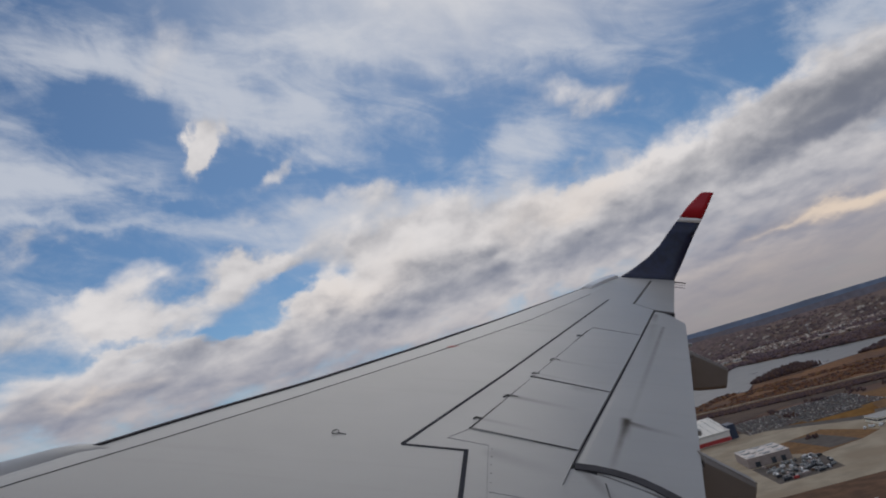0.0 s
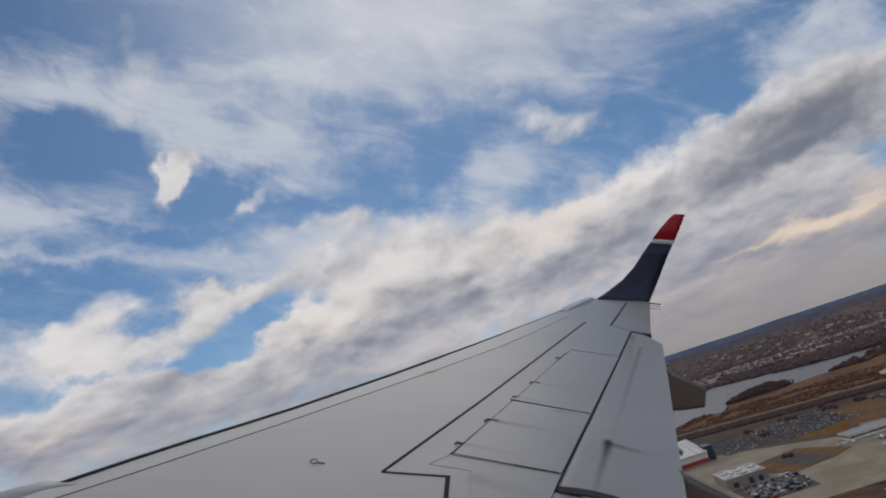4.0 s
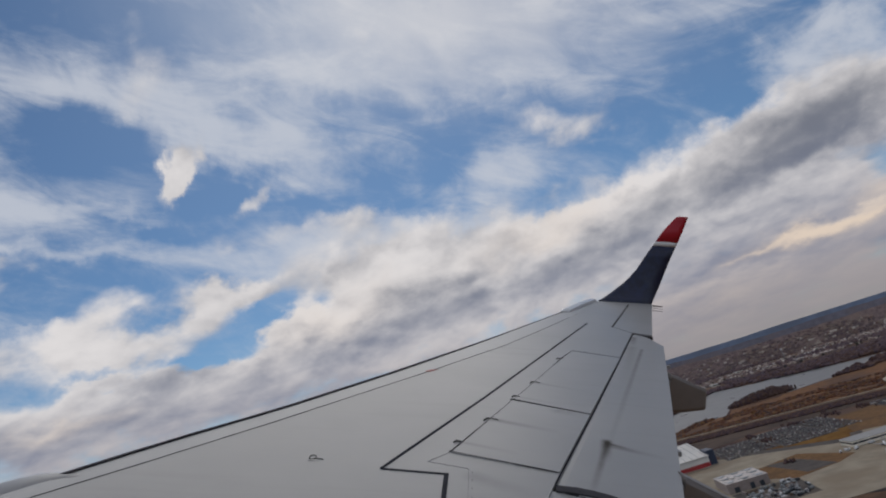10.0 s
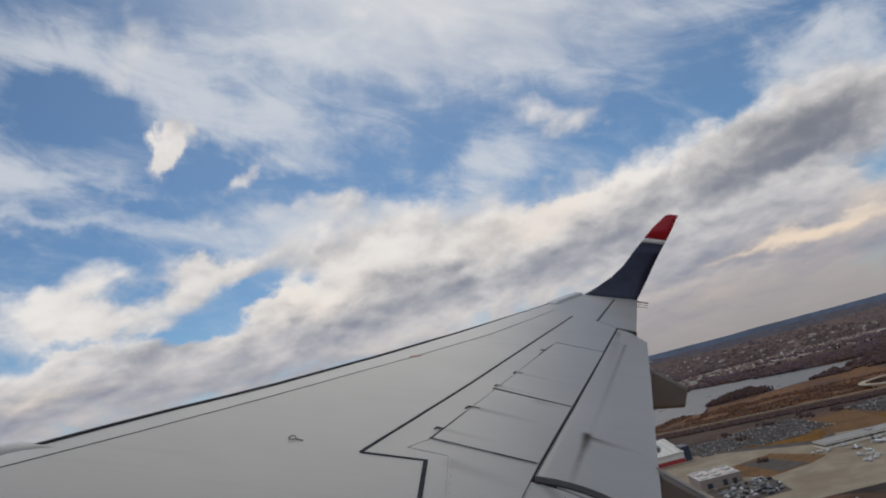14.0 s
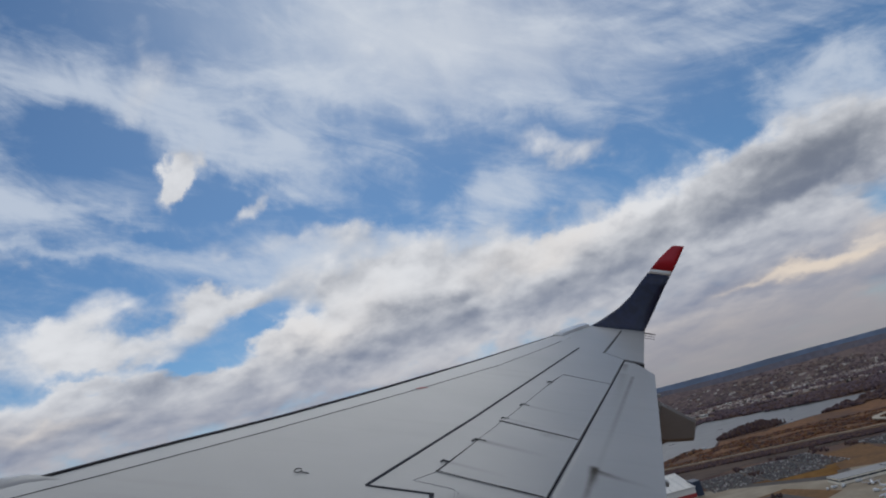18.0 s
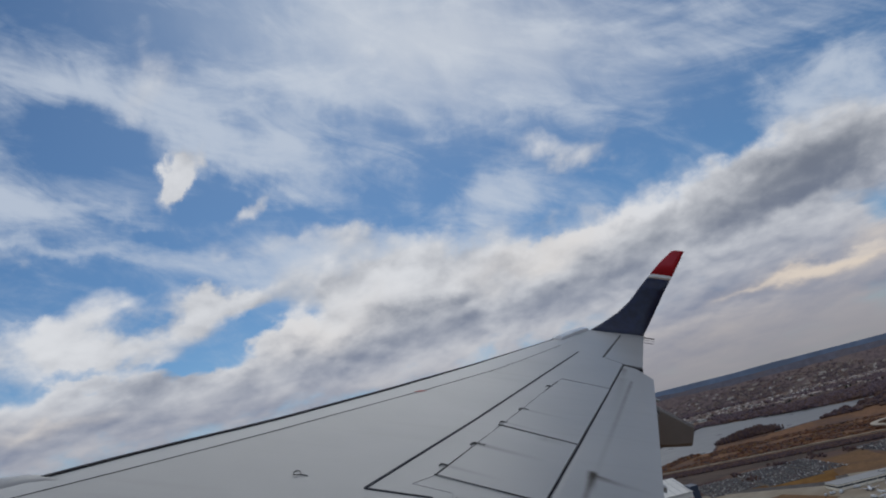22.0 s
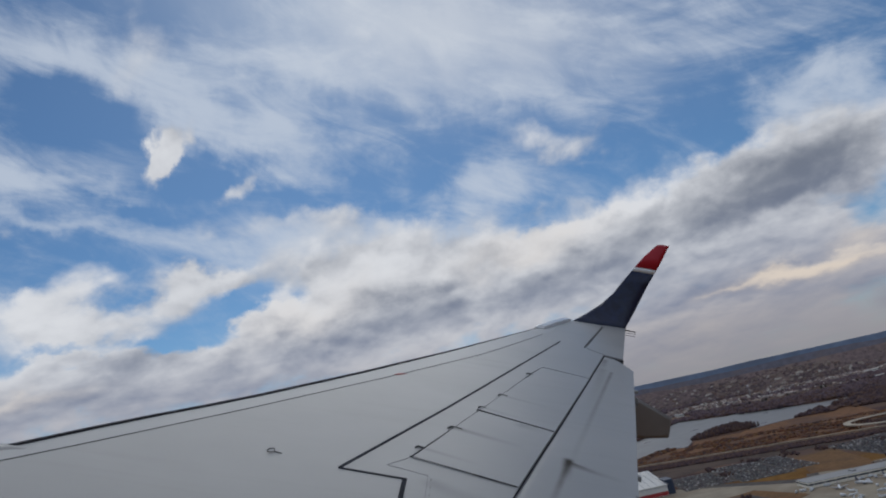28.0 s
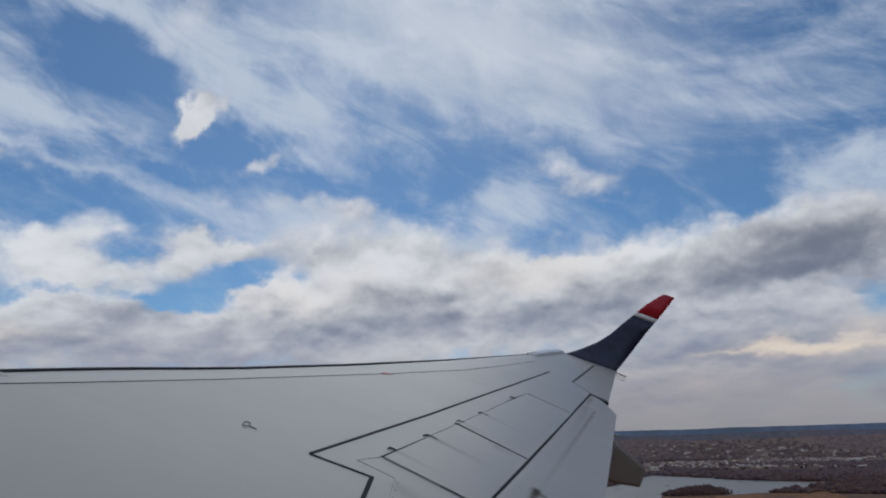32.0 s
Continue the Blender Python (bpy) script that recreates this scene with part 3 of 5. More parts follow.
def part(name, geometry, mat, parent=None, label="", smooth=False, kind=""):
    """One mesh object, a part of parent. geometry: (verts, faces)."""
    ob = new(name, mesh(name, *geometry, mat, smooth))
    ob.parent = parent
    return tagged(ob, label=label, kind=kind)


def thing(name, label, category, m=None, group="", kind=""):
    ob = tagged(new(name), label, category, group, kind)
    if m is not None:
        ob.matrix_world = m
    return ob


def merge(*pieces):
    verts, faces = [], []
    for v, f in pieces:
        k = len(verts)
        verts.extend(v)
        faces.extend([tuple(i + k for i in q) for q in f])
    return verts, faces


def box(x0, x1, y0, y1, z0, z1, cut=0.0):
    """A box with chamfered upper edges."""
    c = cut
    if not c:
        v = [(x0, y0, z0), (x1, y0, z0), (x1, y1, z0), (x0, y1, z0), (x0, y0, z1), (x1, y0, z1), (x1, y1, z1), (x0, y1, z1)]
        return v, [(3, 2, 1, 0), (4, 5, 6, 7), (0, 1, 5, 4), (1, 2, 6, 5), (2, 3, 7, 6), (3, 0, 4, 7)]
    v = [(x0, y0, z0), (x1, y0, z0), (x1, y1, z0), (x0, y1, z0), (x0, y0, z1 - c), (x1, y0, z1 - c), (x1, y1, z1 - c), (x0, y1, z1 - c),
         (x0 + c, y0 + c, z1), (x1 - c, y0 + c, z1), (x1 - c, y1 - c, z1), (x0 + c, y1 - c, z1)]
    f = [(3, 2, 1, 0), (8, 9, 10, 11)]
    for a in (0, 4):
        f += [(a, a + 1, a + 5, a + 4), (a + 1, a + 2, a + 6, a + 5), (a + 2, a + 3, a + 7, a + 6), (a + 3, a, a + 4, a + 7)]
    return v, f


def prism(points, low, high):
    """points: outline in plan, anticlockwise; low, high: functions of x, y, or numbers."""
    lo = low if callable(low) else (lambda x, y: low)
    hi = high if callable(high) else (lambda x, y: high)
    n = len(points)
    v = [(x, y, lo(x, y)) for x, y in points] + [(x, y, hi(x, y)) for x, y in points]
    f = [tuple(range(n - 1, -1, -1)), tuple(range(n, 2 * n))] + [(i, (i + 1) % n, n + (i + 1) % n, n + i) for i in range(n)]
    return v, f


def loft(sections, caps=True):
    n = len(sections[0])
    v = [p for s in sections for p in s]
    f = []
    for k in range(len(sections) - 1):
        for i in range(n):
            j = (i + 1) % n
            f.append((k * n + i, k * n + j, (k + 1) * n + j, (k + 1) * n + i))
    if caps:
        f += [tuple(range(n - 1, -1, -1)), tuple(range((len(sections) - 1) * n, len(sections) * n))]
    return v, f


def tube(ends, radii, sides=10, axis="x"):
    """Rings along one axis: ends are (along, across, up)."""
    rings = []
    for (a, b, c), r in zip(ends, radii):
        ring = []
        for i in range(sides):
            w = 2 * math.pi * i / sides
            u, q = r * math.cos(w), r * math.sin(w)
            ring.append((a, b + u, c + q) if axis == "x" else (a + u, b, c + q) if axis == "y" else (a + u, b + q, c))
        rings.append(ring)
    return loft(rings)


# ---- the aircraft's wing ----
WING_POSE = Matrix(((0.92407, -0.06834, 0.37605, -475.08622), (0.15061, 0.96939, -0.19391, -46.16763), (-0.35129, 0.23582, 0.90609, 193.58216), (0, 0, 0, 1)))
DIHEDRAL = math.tan(radians(5))


def deck(x, y):
    return DIHEDRAL * (y - 1.5)


def plate(points, off=0.0, thick=0.02):
    area = sum(points[i - 1][0] * points[i][1] - points[i][0] * points[i - 1][1] for i in range(len(points)))
    if area < 0:
        points = points[::-1]
    return prism(points, lambda x, y: deck(x, y) + off - thick, lambda x, y: deck(x, y) + off)


def stripe(points, width, off=0.003, thick=0.006, taper=1.0):
    """A band along a line on the wing, with mitred corners."""
    pts = [Vector(p) for p in points]
    left, right = [], []
    for i, p in enumerate(pts):
        a = (p - pts[i - 1]).normalized() if i else None
        b = (pts[i + 1] - p).normalized() if i + 1 < len(pts) else None
        d = ((a or b) + (b or a)).normalized()
        n = Vector((-d.y, d.x))
        k = 1 / max(0.4, abs(n.dot(Vector((-(a or b).y, (a or b).x)))))
        w = width * 0.5 * k * (1 + (taper - 1) * i / (len(pts) - 1))
        left.append(tuple(p + n * w))
        right.append(tuple(p - n * w))
    pieces = []
    for i in range(len(pts) - 1):
        pieces.append(plate([right[i], right[i + 1], left[i + 1], left[i]], off, thick))
    return merge(*pieces)


LEADING = [(-3.13, 1.6), (-1.222, 4.678), (-0.972, 5.104), (-0.497, 5.814), (0.178, 6.968), (0.963, 8.398), (2.302, 10.988), (2.932, 12.257)]
SLAT_REAR = [(-3.02, 1.6), (-1.34, 4.209), (-0.967, 4.76), (-0.431, 5.582), (0.521, 7.115), (1.272, 8.38), (1.857, 9.532), (2.49, 10.85)]
SEAM = [(1.294, 4.914), (1.723, 6.115), (2.945, 9.537)]


def build_wing():
    wing = thing("airliner_wing", "pale grey airliner wing with a blue and red winglet", "wing", WING_POSE)
    # main box: flat top, thick body that thins towards the tip
    outline = SLAT_REAR + [(2.98, 12.30), (3.57, 12.12), (2.78, 9.88), (2.945, 9.55), (1.723, 6.115), (1.294, 4.914), (1.19, 4.6), (1.05, 1.6)]
    top = prism(outline, lambda x, y: deck(x, y) - 0.09, deck)
    body = prism([(-2.7, 1.6), (-0.9, 4.9), (1.5, 9.0), (2.75, 11.9), (3.1, 12.0), (2.2, 8.6), (1.1, 5.0), (1.0, 1.6)],
                 lambda x, y: deck(x, y) - 0.42 + 0.026 * (y - 1.6), lambda x, y: deck(x, y) - 0.088)
    part("upper_skin", top, M["skin"], wing)
    part("wing_box", body, M["skin"], wing)
    # leading edge: rolled nose in front of the slat joint
    nose, sections = [], []
    for k in range(33):
        y = 1.6 + (12.257 - 1.6) * k / 32
        xl = np.interp(y, [p[1] for p in LEADING], [p[0] for p in LEADING])
        xr = np.interp(y, [p[1] for p in SLAT_REAR], [p[0] for p in SLAT_REAR]) if y < 10.85 else np.interp(y, [10.85, 12.257], [2.49, 2.975])
        z, c = deck(0, y), xr - xl
        sections.append([(xr, y, z), (xl + 0.10, y, z), (xl + 0.03, y, z - 0.002), (xl, y, z - 0.012), (xl - 0.004, y, z - 0.05), (xl + 0.03, y, z - 0.10), (xl + 0.5 * c, y, z - 0.17), (xr, y, z - 0.17)])
    part("leading_edge_slat", loft(sections), M["slat"], wing, "paler smooth metal slat along the nose")
    lip = []
    for k, q in enumerate(sections[9:29]):
        x, y, z = q[3]
        e = 1.0 if k < 9 else max(0.35, 1.0 - 0.085 * (k - 9))
        lip.append([(x - 0.012, y, z - 0.02), (x - 0.014, y, z + 0.013 * e), (x + 0.009 * e + 0.008 * (k < 10), y, z + 0.0175 * e), (x + 0.012, y, z - 0.02)])
    part("leading_edge_lip", loft(lip), M["seal"], wing, "thin dark rubber lip along the nose")
    part("slat_joint", stripe(SLAT_REAR[:-1], 0.0065, 0.002), M["joint"], wing)
    part("slat_end_joint", stripe([(1.857, 9.532), (2.30, 10.45)], 0.006, 0.002), M["joint"], wing)
    # black walkway border
    for line, w0, taper in (([(2.475, 10.058), (0.954, 6.379), (0.325, 4.926)], 0.016, 1.05), ([(0.322, 4.922), (0.697, 4.908)], 0.016, 1.0), ([(0.690, 4.916), (0.679, 4.487), (0.60, 1.7)], 0.026, 1.0)):
        part("walkway_line", stripe(line, w0, 0.004, 0.006, taper), M["line_black"], wing)
    # spoilers
    for pts, label in (([(0.715, 5.22), (1.334, 5.03), (1.722, 6.108), (1.168, 6.345)], ""), ([(1.172, 6.385), (1.732, 6.135), (2.42, 8.05), (1.955, 8.25)], "")):
        part("spoiler", plate(pts, 0.006, 0.03), M["skin"], wing)
    for line, w in (([(0.707, 5.232), (0.954, 5.823), (1.383, 6.858), (1.825, 7.97), (1.962, 8.26)], 0.0034), ([(0.700, 5.236), (1.32, 5.030)], 0.0036), ([(1.155, 6.372), (1.722, 6.117)], 0.0034), ([(1.962, 8.268), (2.43, 8.06)], 0.003),
                    ([(0.815, 5.003), (0.804, 4.506), (0.78, 1.7)], 0.003), ([(0.578, 5.065), (0.815, 5.003)], 0.003), ([(0.815, 4.45), (1.20, 4.38)], 0.003), ([(2.769, 9.883), (3.556, 12.094)], 0.020), ([(0.578, 5.065), (0.707, 5.232)], 0.003)):
        part("panel_joint", stripe(line, w, 0.0075 if w > 0.0032 or line[0][1] > 8 else 0.0015, 0.010), M["joint"] if w > 0.0032 else M["faint"], wing)
    # hinge brackets and their grease
    for x, y, k in ((0.956, 5.86, 0.5), (1.387, 6.894, 0.42), (1.19, 6.45, 0.3), (0.74, 5.40, 0.3), (1.749, 7.85, 0.34)):
        bracket = part("hinge_bracket", stripe([(x - 0.055 * k, y - 0.05 * k), (x, y + 0.05 * k), (x + 0.15 * k, y - 0.005 * k)], 0.008 * k + 0.002, 0.0095, 0.02), M["joint"], wing)
        part("hinge_pin", tube([(x, y + 0.045 * k, deck(x, y) + 0.004), (x, y + 0.045 * k, deck(x, y) + 0.012)], [0.010 * k, 0.008 * k], 8, "z"), M["seal"], bracket)
    # flaps, set a little lower than the skin
    # its nose rolls down under the spoilers and its tail droops a little
    fore = [(1.29, 4.86), (1.30, 4.94), (1.72, 6.125), (2.33, 7.83), (2.94, 9.53), (3.02, 9.44)]
    aft = [(1.862, 4.445), (1.935, 4.70), (2.185, 5.579), (2.628, 7.108), (3.134, 8.887), (3.089, 9.344)]
    rows = []
    for (x0, y0), (x1, y1) in zip(fore, aft):
        row = []
        for c, z in ((0.0, -0.022), (0.03, -0.0135), (0.08, -0.0105), (0.22, -0.009), (0.45, -0.008), (0.75, -0.010), (1.0, -0.0145)):
            x, y = x0 + (x1 - x0) * c, y0 + (y1 - y0) * c
            row.append((x, y, deck(x, y) + z))
        for c, z in ((1.0, -0.030), (0.5, -0.085), (0.0, -0.085)):
            x, y = x0 + (x1 - x0) * c, y0 + (y1 - y0) * c
            row.append((x, y, deck(x, y) + z))
        rows.append(row)
    flap = part("outboard_flap", loft(rows), M["skin"], wing)
    # solid dark strip paints the shadow in the gap under the spoilers
    part("flap_shroud_shade", stripe([(1.29, 4.91), (1.735, 6.115), (2.955, 9.535)], 0.009, -0.006, 0.02), M["seal"], flap, "dark strip for the shaded gap under the spoilers")
    part("flap_edge_seal", stripe([(1.285, 4.832), (1.39, 4.822), (1.473, 4.797), (1.545, 4.762), (1.61, 4.716), (1.67, 4.655), (1.72, 4.592), (1.778, 4.515)], 0.075, -0.001, 0.03, 0.8), M["seal"], flap, "dark rubber seal")
    inner = part("inboard_flap", plate([(1.15, 4.83), (1.30, 4.80), (1.45, 4.73), (1.60, 4.62), (1.72, 4.50), (1.86, 4.40), (1.62, 1.6), (1.05, 1.6)], -0.010, 0.07), M["skin"], wing)
    part("flap_joint", stripe([(1.42, 4.66), (1.29, 1.7)], 0.006, -0.006, 0.006), M["joint"], inner)
    # aileron and the box at the tip
    ail = part("aileron", plate([(2.79, 9.89), (2.96, 9.56), (3.176, 9.473), (4.02, 12.35), (3.575, 12.10)], 0.0, 0.06), M["skin"], wing)
    # dark plate stands in for the shadow inside the open bay
    part("aileron_end_shade", merge(plate([(2.95, 9.56), (2.955, 9.49), (3.17, 9.42), (3.18, 9.475)], -0.015, 0.05)), M["seal"], ail, "dark plate for the shaded open end of the aileron bay")
    part("tip_skin", plate([(2.95, 12.2), (2.985, 12.32), (3.12, 12.37), (4.03, 12.36), (3.57, 12.10), (3.3, 12.1)], 0.001, 0.06), M["skin"], wing)
    for k in range(3):
        y = 12.32 - 0.28 * k
        part("static_wick", tube([(3.98 - 0.09 * k, y, deck(0, y) - 0.02), (4.20 - 0.09 * k, y + 0.01, deck(0, y) - 0.03)], [0.013 if k == 0 else 0.006, 0.010 if k == 0 else 0.004], 6), M["seal"], wing)
    part("position_light_cover", loft([[(x - 0.03, y, deck(x, y) - 0.05), (x - 0.034, y, deck(x, y) + h * 0.5), (x + 0.02, y, deck(x, y) + h), (x + 0.10, y, deck(x, y) + h * 0.8), (x + 0.14, y, deck(x, y) - 0.05)] for x, y, h in ((2.28, 10.93, 0.008), (2.32, 11.0, 0.045), (2.60, 11.58, 0.052), (2.86, 12.1, 0.05), (2.95, 12.26, 0.045))]), M["winglet_white"], wing, "smooth white cover of the tip light")
    # winglet: front edge, rear edge, height
    rows = [(3.05, 12.30, 4.01, 12.33, 0.948), (3.20, 12.42, 4.06, 12.41, 1.03), (3.364, 12.523, 4.13, 12.51, 1.129), (3.621, 12.62, 4.235, 12.612, 1.309), (3.824, 12.696, 4.33, 12.685, 1.528),
            (3.972, 12.748, 4.428, 12.746, 1.757), (4.115, 12.795, 4.527, 12.795, 1.968), (4.165, 12.812, 4.565, 12.815, 2.045), (4.327, 12.877, 4.665, 12.875, 2.265), (4.50, 12.93, 4.742, 12.93, 2.455), (4.545, 12.94, 4.765, 12.94, 2.503), (4.60, 12.95, 4.775, 12.95, 2.522)]

    def ring(row):
        xf, yf, xr, yr, z = row
        out = []
        lean = Vector((0, 0.93, -0.35)) if z > 1.2 else Vector((0, 0.6, -0.8))
        for s, h in ((0, 0), (0.03, 0.02), (0.12, 0.036), (0.35, 0.045), (0.7, 0.028), (1, 0.004), (1, -0.004), (0.7, -0.028), (0.35, -0.045), (0.12, -0.036), (0.03, -0.02)):
            p = Vector((xf + (xr - xf) * s, yf + (yr - yf) * s, z)) + lean * (h * (xr - xf) + (0.045 * (xr - xf)))
            out.append(tuple(p))
        return out

    wl = part("winglet", loft([ring(r) for r in rows[:7]]), M["winglet_blue"], wing, "curved navy blue winglet", True)
    part("white_band", loft([ring(r) for r in rows[6:8]]), M["winglet_white"], wl, "white stripe", True)
    part("red_tip", loft([ring(r) for r in rows[7:]]), M["winglet_red"], wl, "red upper end", True)
    # flap track fairings under the trailing edge
    for yc, x0, xe, x1, z0, top, tall in ((7.58, 2.3, 2.775, 3.125, 0.490, 0.525, 0.36), (5.14, 1.7, 2.06, 2.375, 0.292, 0.312, 0.435)):
        secs = []
        for x in (x0, x0 + (xe - x0) * 0.5, xe - 0.006, xe, xe + (x1 - xe) * 0.25, xe + (x1 - xe) * 0.5, xe + (x1 - xe) * 0.8, x1 - 0.015, x1):
            s = max(0, (x - xe) / (x1 - xe))
            w = 0.085 * (1 - 0.25 * s) * (1 if x < x1 else 0.7)
            zt, zb = (z0 - 0.02 if x < xe else top - 0.135 * s), top - tall + 0.06 * max(0, s - 0.3)
            secs.append([(x, yc - w * 0.8, zt), (x, yc + w * 0.8, zt), (x, yc + w, zt - 0.02), (x, yc + w, zb + 0.03), (x, yc + w * 0.7, zb), (x, yc - w * 0.7, zb), (x, yc - w, zb + 0.03), (x, yc - w, zt - 0.02)])
        fa = part("flap_track_fairing", loft(secs), M["fairing"], wing, "grey canoe fairing under the trailing edge")
        part("fairing_ridge", loft([[(p[0][0], yc - 0.05, p[0][2] + 0.001), (p[0][0], yc + 0.05, p[0][2] + 0.001), (p[0][0], yc + 0.05, p[0][2] + 0.006), (p[0][0], yc - 0.05, p[0][2] + 0.006)] for p in secs[3:]]), M["fairing"], fa)
    # small fittings
    hook = part("tie_down_ring", loft([[(-0.078 + 0.021 * math.cos(a) * r, 5.012 + 0.040 * math.sin(a) * r, deck(0, 5.01) + z) for r, z in ((1, 0.002), (1, 0.006), (0.86, 0.006), (0.86, 0.002))] for a in [2 * math.pi * k / 18 for k in range(19)]], False), M["joint"], wing)
    part("ring_tail", stripe([(-0.055, 5.002), (-0.012, 4.994)], 0.006, 0.005), M["faint"], hook)
    part("slat_mark", plate([(0.455, 7.045), (0.50, 7.055), (0.56, 7.13), (0.50, 7.115)], 0.004, 0.005), M["tick_red"], wing, "small faded red stencil")
    part("actuator_nub", merge(plate([(2.87, 8.0), (2.915, 7.99), (2.915, 7.96), (2.86, 7.97)], -0.025, 0.03)), M["skin"], wing)
    part("trailing_edge_nub", merge(plate([(2.19, 5.60), (2.21, 5.59), (2.205, 5.55), (2.18, 5.56)], -0.025, 0.03)), M["skin"], wing)
    for x, y in ((0.835, 4.95), (0.832, 4.85), (0.829, 4.75), (0.826, 4.65), (0.823, 4.55), (0.82, 4.45), (0.817, 4.35)):
        part("rivet", tube([(x, y, deck(x, y) - 0.004), (x, y, deck(x, y) + 0.004)], [0.0026, 0.002], 6, "z"), M["fairing"], wing)
    # top of the engine pylon and nacelle in front of the wing
    secs = []
    for x, z, w in ((-3.2, -0.35, 0.5), (-2.6, -0.14, 0.48), (-2.1, 0.03, 0.45), (-1.75, 0.145, 0.42), (-1.55, 0.215, 0.38), (-1.40, 0.256, 0.33), (-1.28, 0.274, 0.24), (-1.20, 0.274, 0.13), (-1.12, 0.262, 0.04)):
        secs.append([(x, 4.58 + w * math.cos(a), z - 0.35 + 0.35 * math.sin(a)) for a in [2 * math.pi * i / 24 for i in range(24)]])
    part("engine_nacelle", loft(secs), M["skin"], wing, "rounded white nacelle top", True)
    return wing


build_wing()


# ---- ground, runways, apron ----
def slab(name, points, mat, top=0.1, parent=None, label="", category=""):
    area = sum(points[i - 1][0] * points[i][1] - points[i][0] * points[i - 1][1] for i in range(len(points)))
    if area < 0:
        points = points[::-1]
    ob = part(name, prism(points, -0.4, top), mat, parent)
    if not parent:
        tagged(ob, label, category or name, "", "structure")
    return ob


HOME = (-474, -45)


def rim(radius, height, rough, seed, steps):
    """A low rise all round the horizon."""
    out = []
    for k in range(steps + 1):
        a = -math.pi + 2 * math.pi * k / steps
        h = height + rough * noise.noise((math.cos(a) * 9, math.sin(a) * 9, seed)) + rough * 0.5 * noise.noise((math.cos(a) * 60, math.sin(a) * 60, seed + 2))
        s, c = math.sin(a), math.cos(a)
        out.append([(HOME[0] + r * s, HOME[1] + r * c, z) for r, z in ((radius, -2), (radius + 60, h * 0.55), (radius + 110, h), (radius + 140, -2))])
    return out


def build_ground():
    n = 60
    edge = 4780
    verts = [(HOME[0] - edge + 2 * edge * i / n, HOME[1] - edge + 2 * edge * j / n, 0) for j in range(n + 1) for i in range(n + 1)]
    faces = [(j * (n + 1) + i, j * (n + 1) + i + 1, (j + 1) * (n + 1) + i + 1, (j + 1) * (n + 1) + i) for j in range(n) for i in range(n)]
    tagged(part("ground", (verts, faces), M["grass"]), "flat dry brown winter grassland", "ground", "", "structure")
    tagged(part("backdrop_plain", loft(rim(4560, 128, 12, 2, 360), False), M["far_plain"]), "brown distant plain below the horizon", "backdrop", "", "structure")
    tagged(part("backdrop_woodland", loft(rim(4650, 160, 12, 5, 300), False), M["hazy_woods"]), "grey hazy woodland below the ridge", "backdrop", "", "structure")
    tagged(part("backdrop", loft(rim(4720, 192, 5, 0, 240), False), M["far_hills"]), "wooded ridge on the horizon, coloured blue-grey for haze", "backdrop", "", "structure")


build_ground()
slab("taxiway", [(-1500, 600), (246, 600), (252, 650), (-1500, 650)], M["asphalt"], 0.1, None, "dark asphalt taxiway between grass strips")
slab("apron", [(-900, 756), (285, 756), (340, 742), (480, 776), (720, 770), (1500, 770), (1500, 1120), (-20, 1120), (-64, 1062), (-224, 1244), (-420, 1200), (-900, 1180)], M["concrete"], 0.08, None, "broad pale concrete apron")
slab("runway", [(-1500, -30), (1500, -30), (1500, 32), (-1500, 32)], M["asphalt"], 0.1, None, "dark asphalt runway")
slab("service_taxiway", [(-1500, 179), (1500, 179), (1500, 192), (-1500, 192)], M["worn"], 0.1, None, "dark asphalt taxiway beside the canal", "taxiway")
slab("link_taxiway", [(258, 330), (298, 330), (304, 520), (316, 622), (345, 645), (700, 668), (1500, 668), (1500, 702), (700, 702), (430, 697), (365, 690), (340, 715), (330, 730), (250, 742), (254, 690)], M["concrete"], 0.14, None, "pale concrete link taxiway", "taxiway")
slab("old_road", [(20, 452), (59, 344), (76, 300), (86, 283), (101, 282), (100, 288), (90, 318), (69, 368), (36, 458)], M["disused"], 0.1, None, "faded disused road across the grass", "road")
slab("water", [(-600, 236), (800, 236), (800, 263), (112, 265), (101, 277), (88, 280), (82, 268), (-600, 266)], M["water"], 0.12, None, "still grey drainage canal between reed banks", "canal")
slab("asphalt_shoulder", [(247, 330), (257.5, 330), (253.5, 610), (243, 610)], M["worn"], 0.11, None, "dark asphalt shoulder along the link taxiway", "pavement")
slab("dirt_track", [(148, 351), (163, 353), (190, 351), (212, 356), (330, 372), (330, 375), (212, 359.5), (190, 355), (163, 356.5), (148, 354)], M["worn"], 0.1, None, "dark dirt track to the equipment shed", "track")
slab("dirt_track", [(160, 344), (168, 341), (192, 346), (196, 351), (176, 353), (163, 350)], M["worn"], 0.13, None, "bare dark earth behind the equipment shed", "track")
slab("river", [(-900, 1780), (-172, 1891), (-73, 1968), (-25, 1930), (45, 2128), (110, 2070), (210, 2062), (311, 2102), (383, 2108), (540, 2237), (640, 2330), (760, 2420), (610, 2460), (545, 2532), (506, 2593), (474, 2790), (400, 2810), (348, 2800), (279, 2940), (223, 3060), (60, 2760), (-60, 2500), (-900, 2400)], M["river"], 0.12, None, "pale grey river behind the airport", "river")
slab("river_island", [(30, 2130), (60, 2060), (150, 2010), (235, 2110), (262, 2210), (248, 2420), (170, 2330), (95, 2200)], M["bank"], 0.4, None, "wooded brown spit in the river", "island")
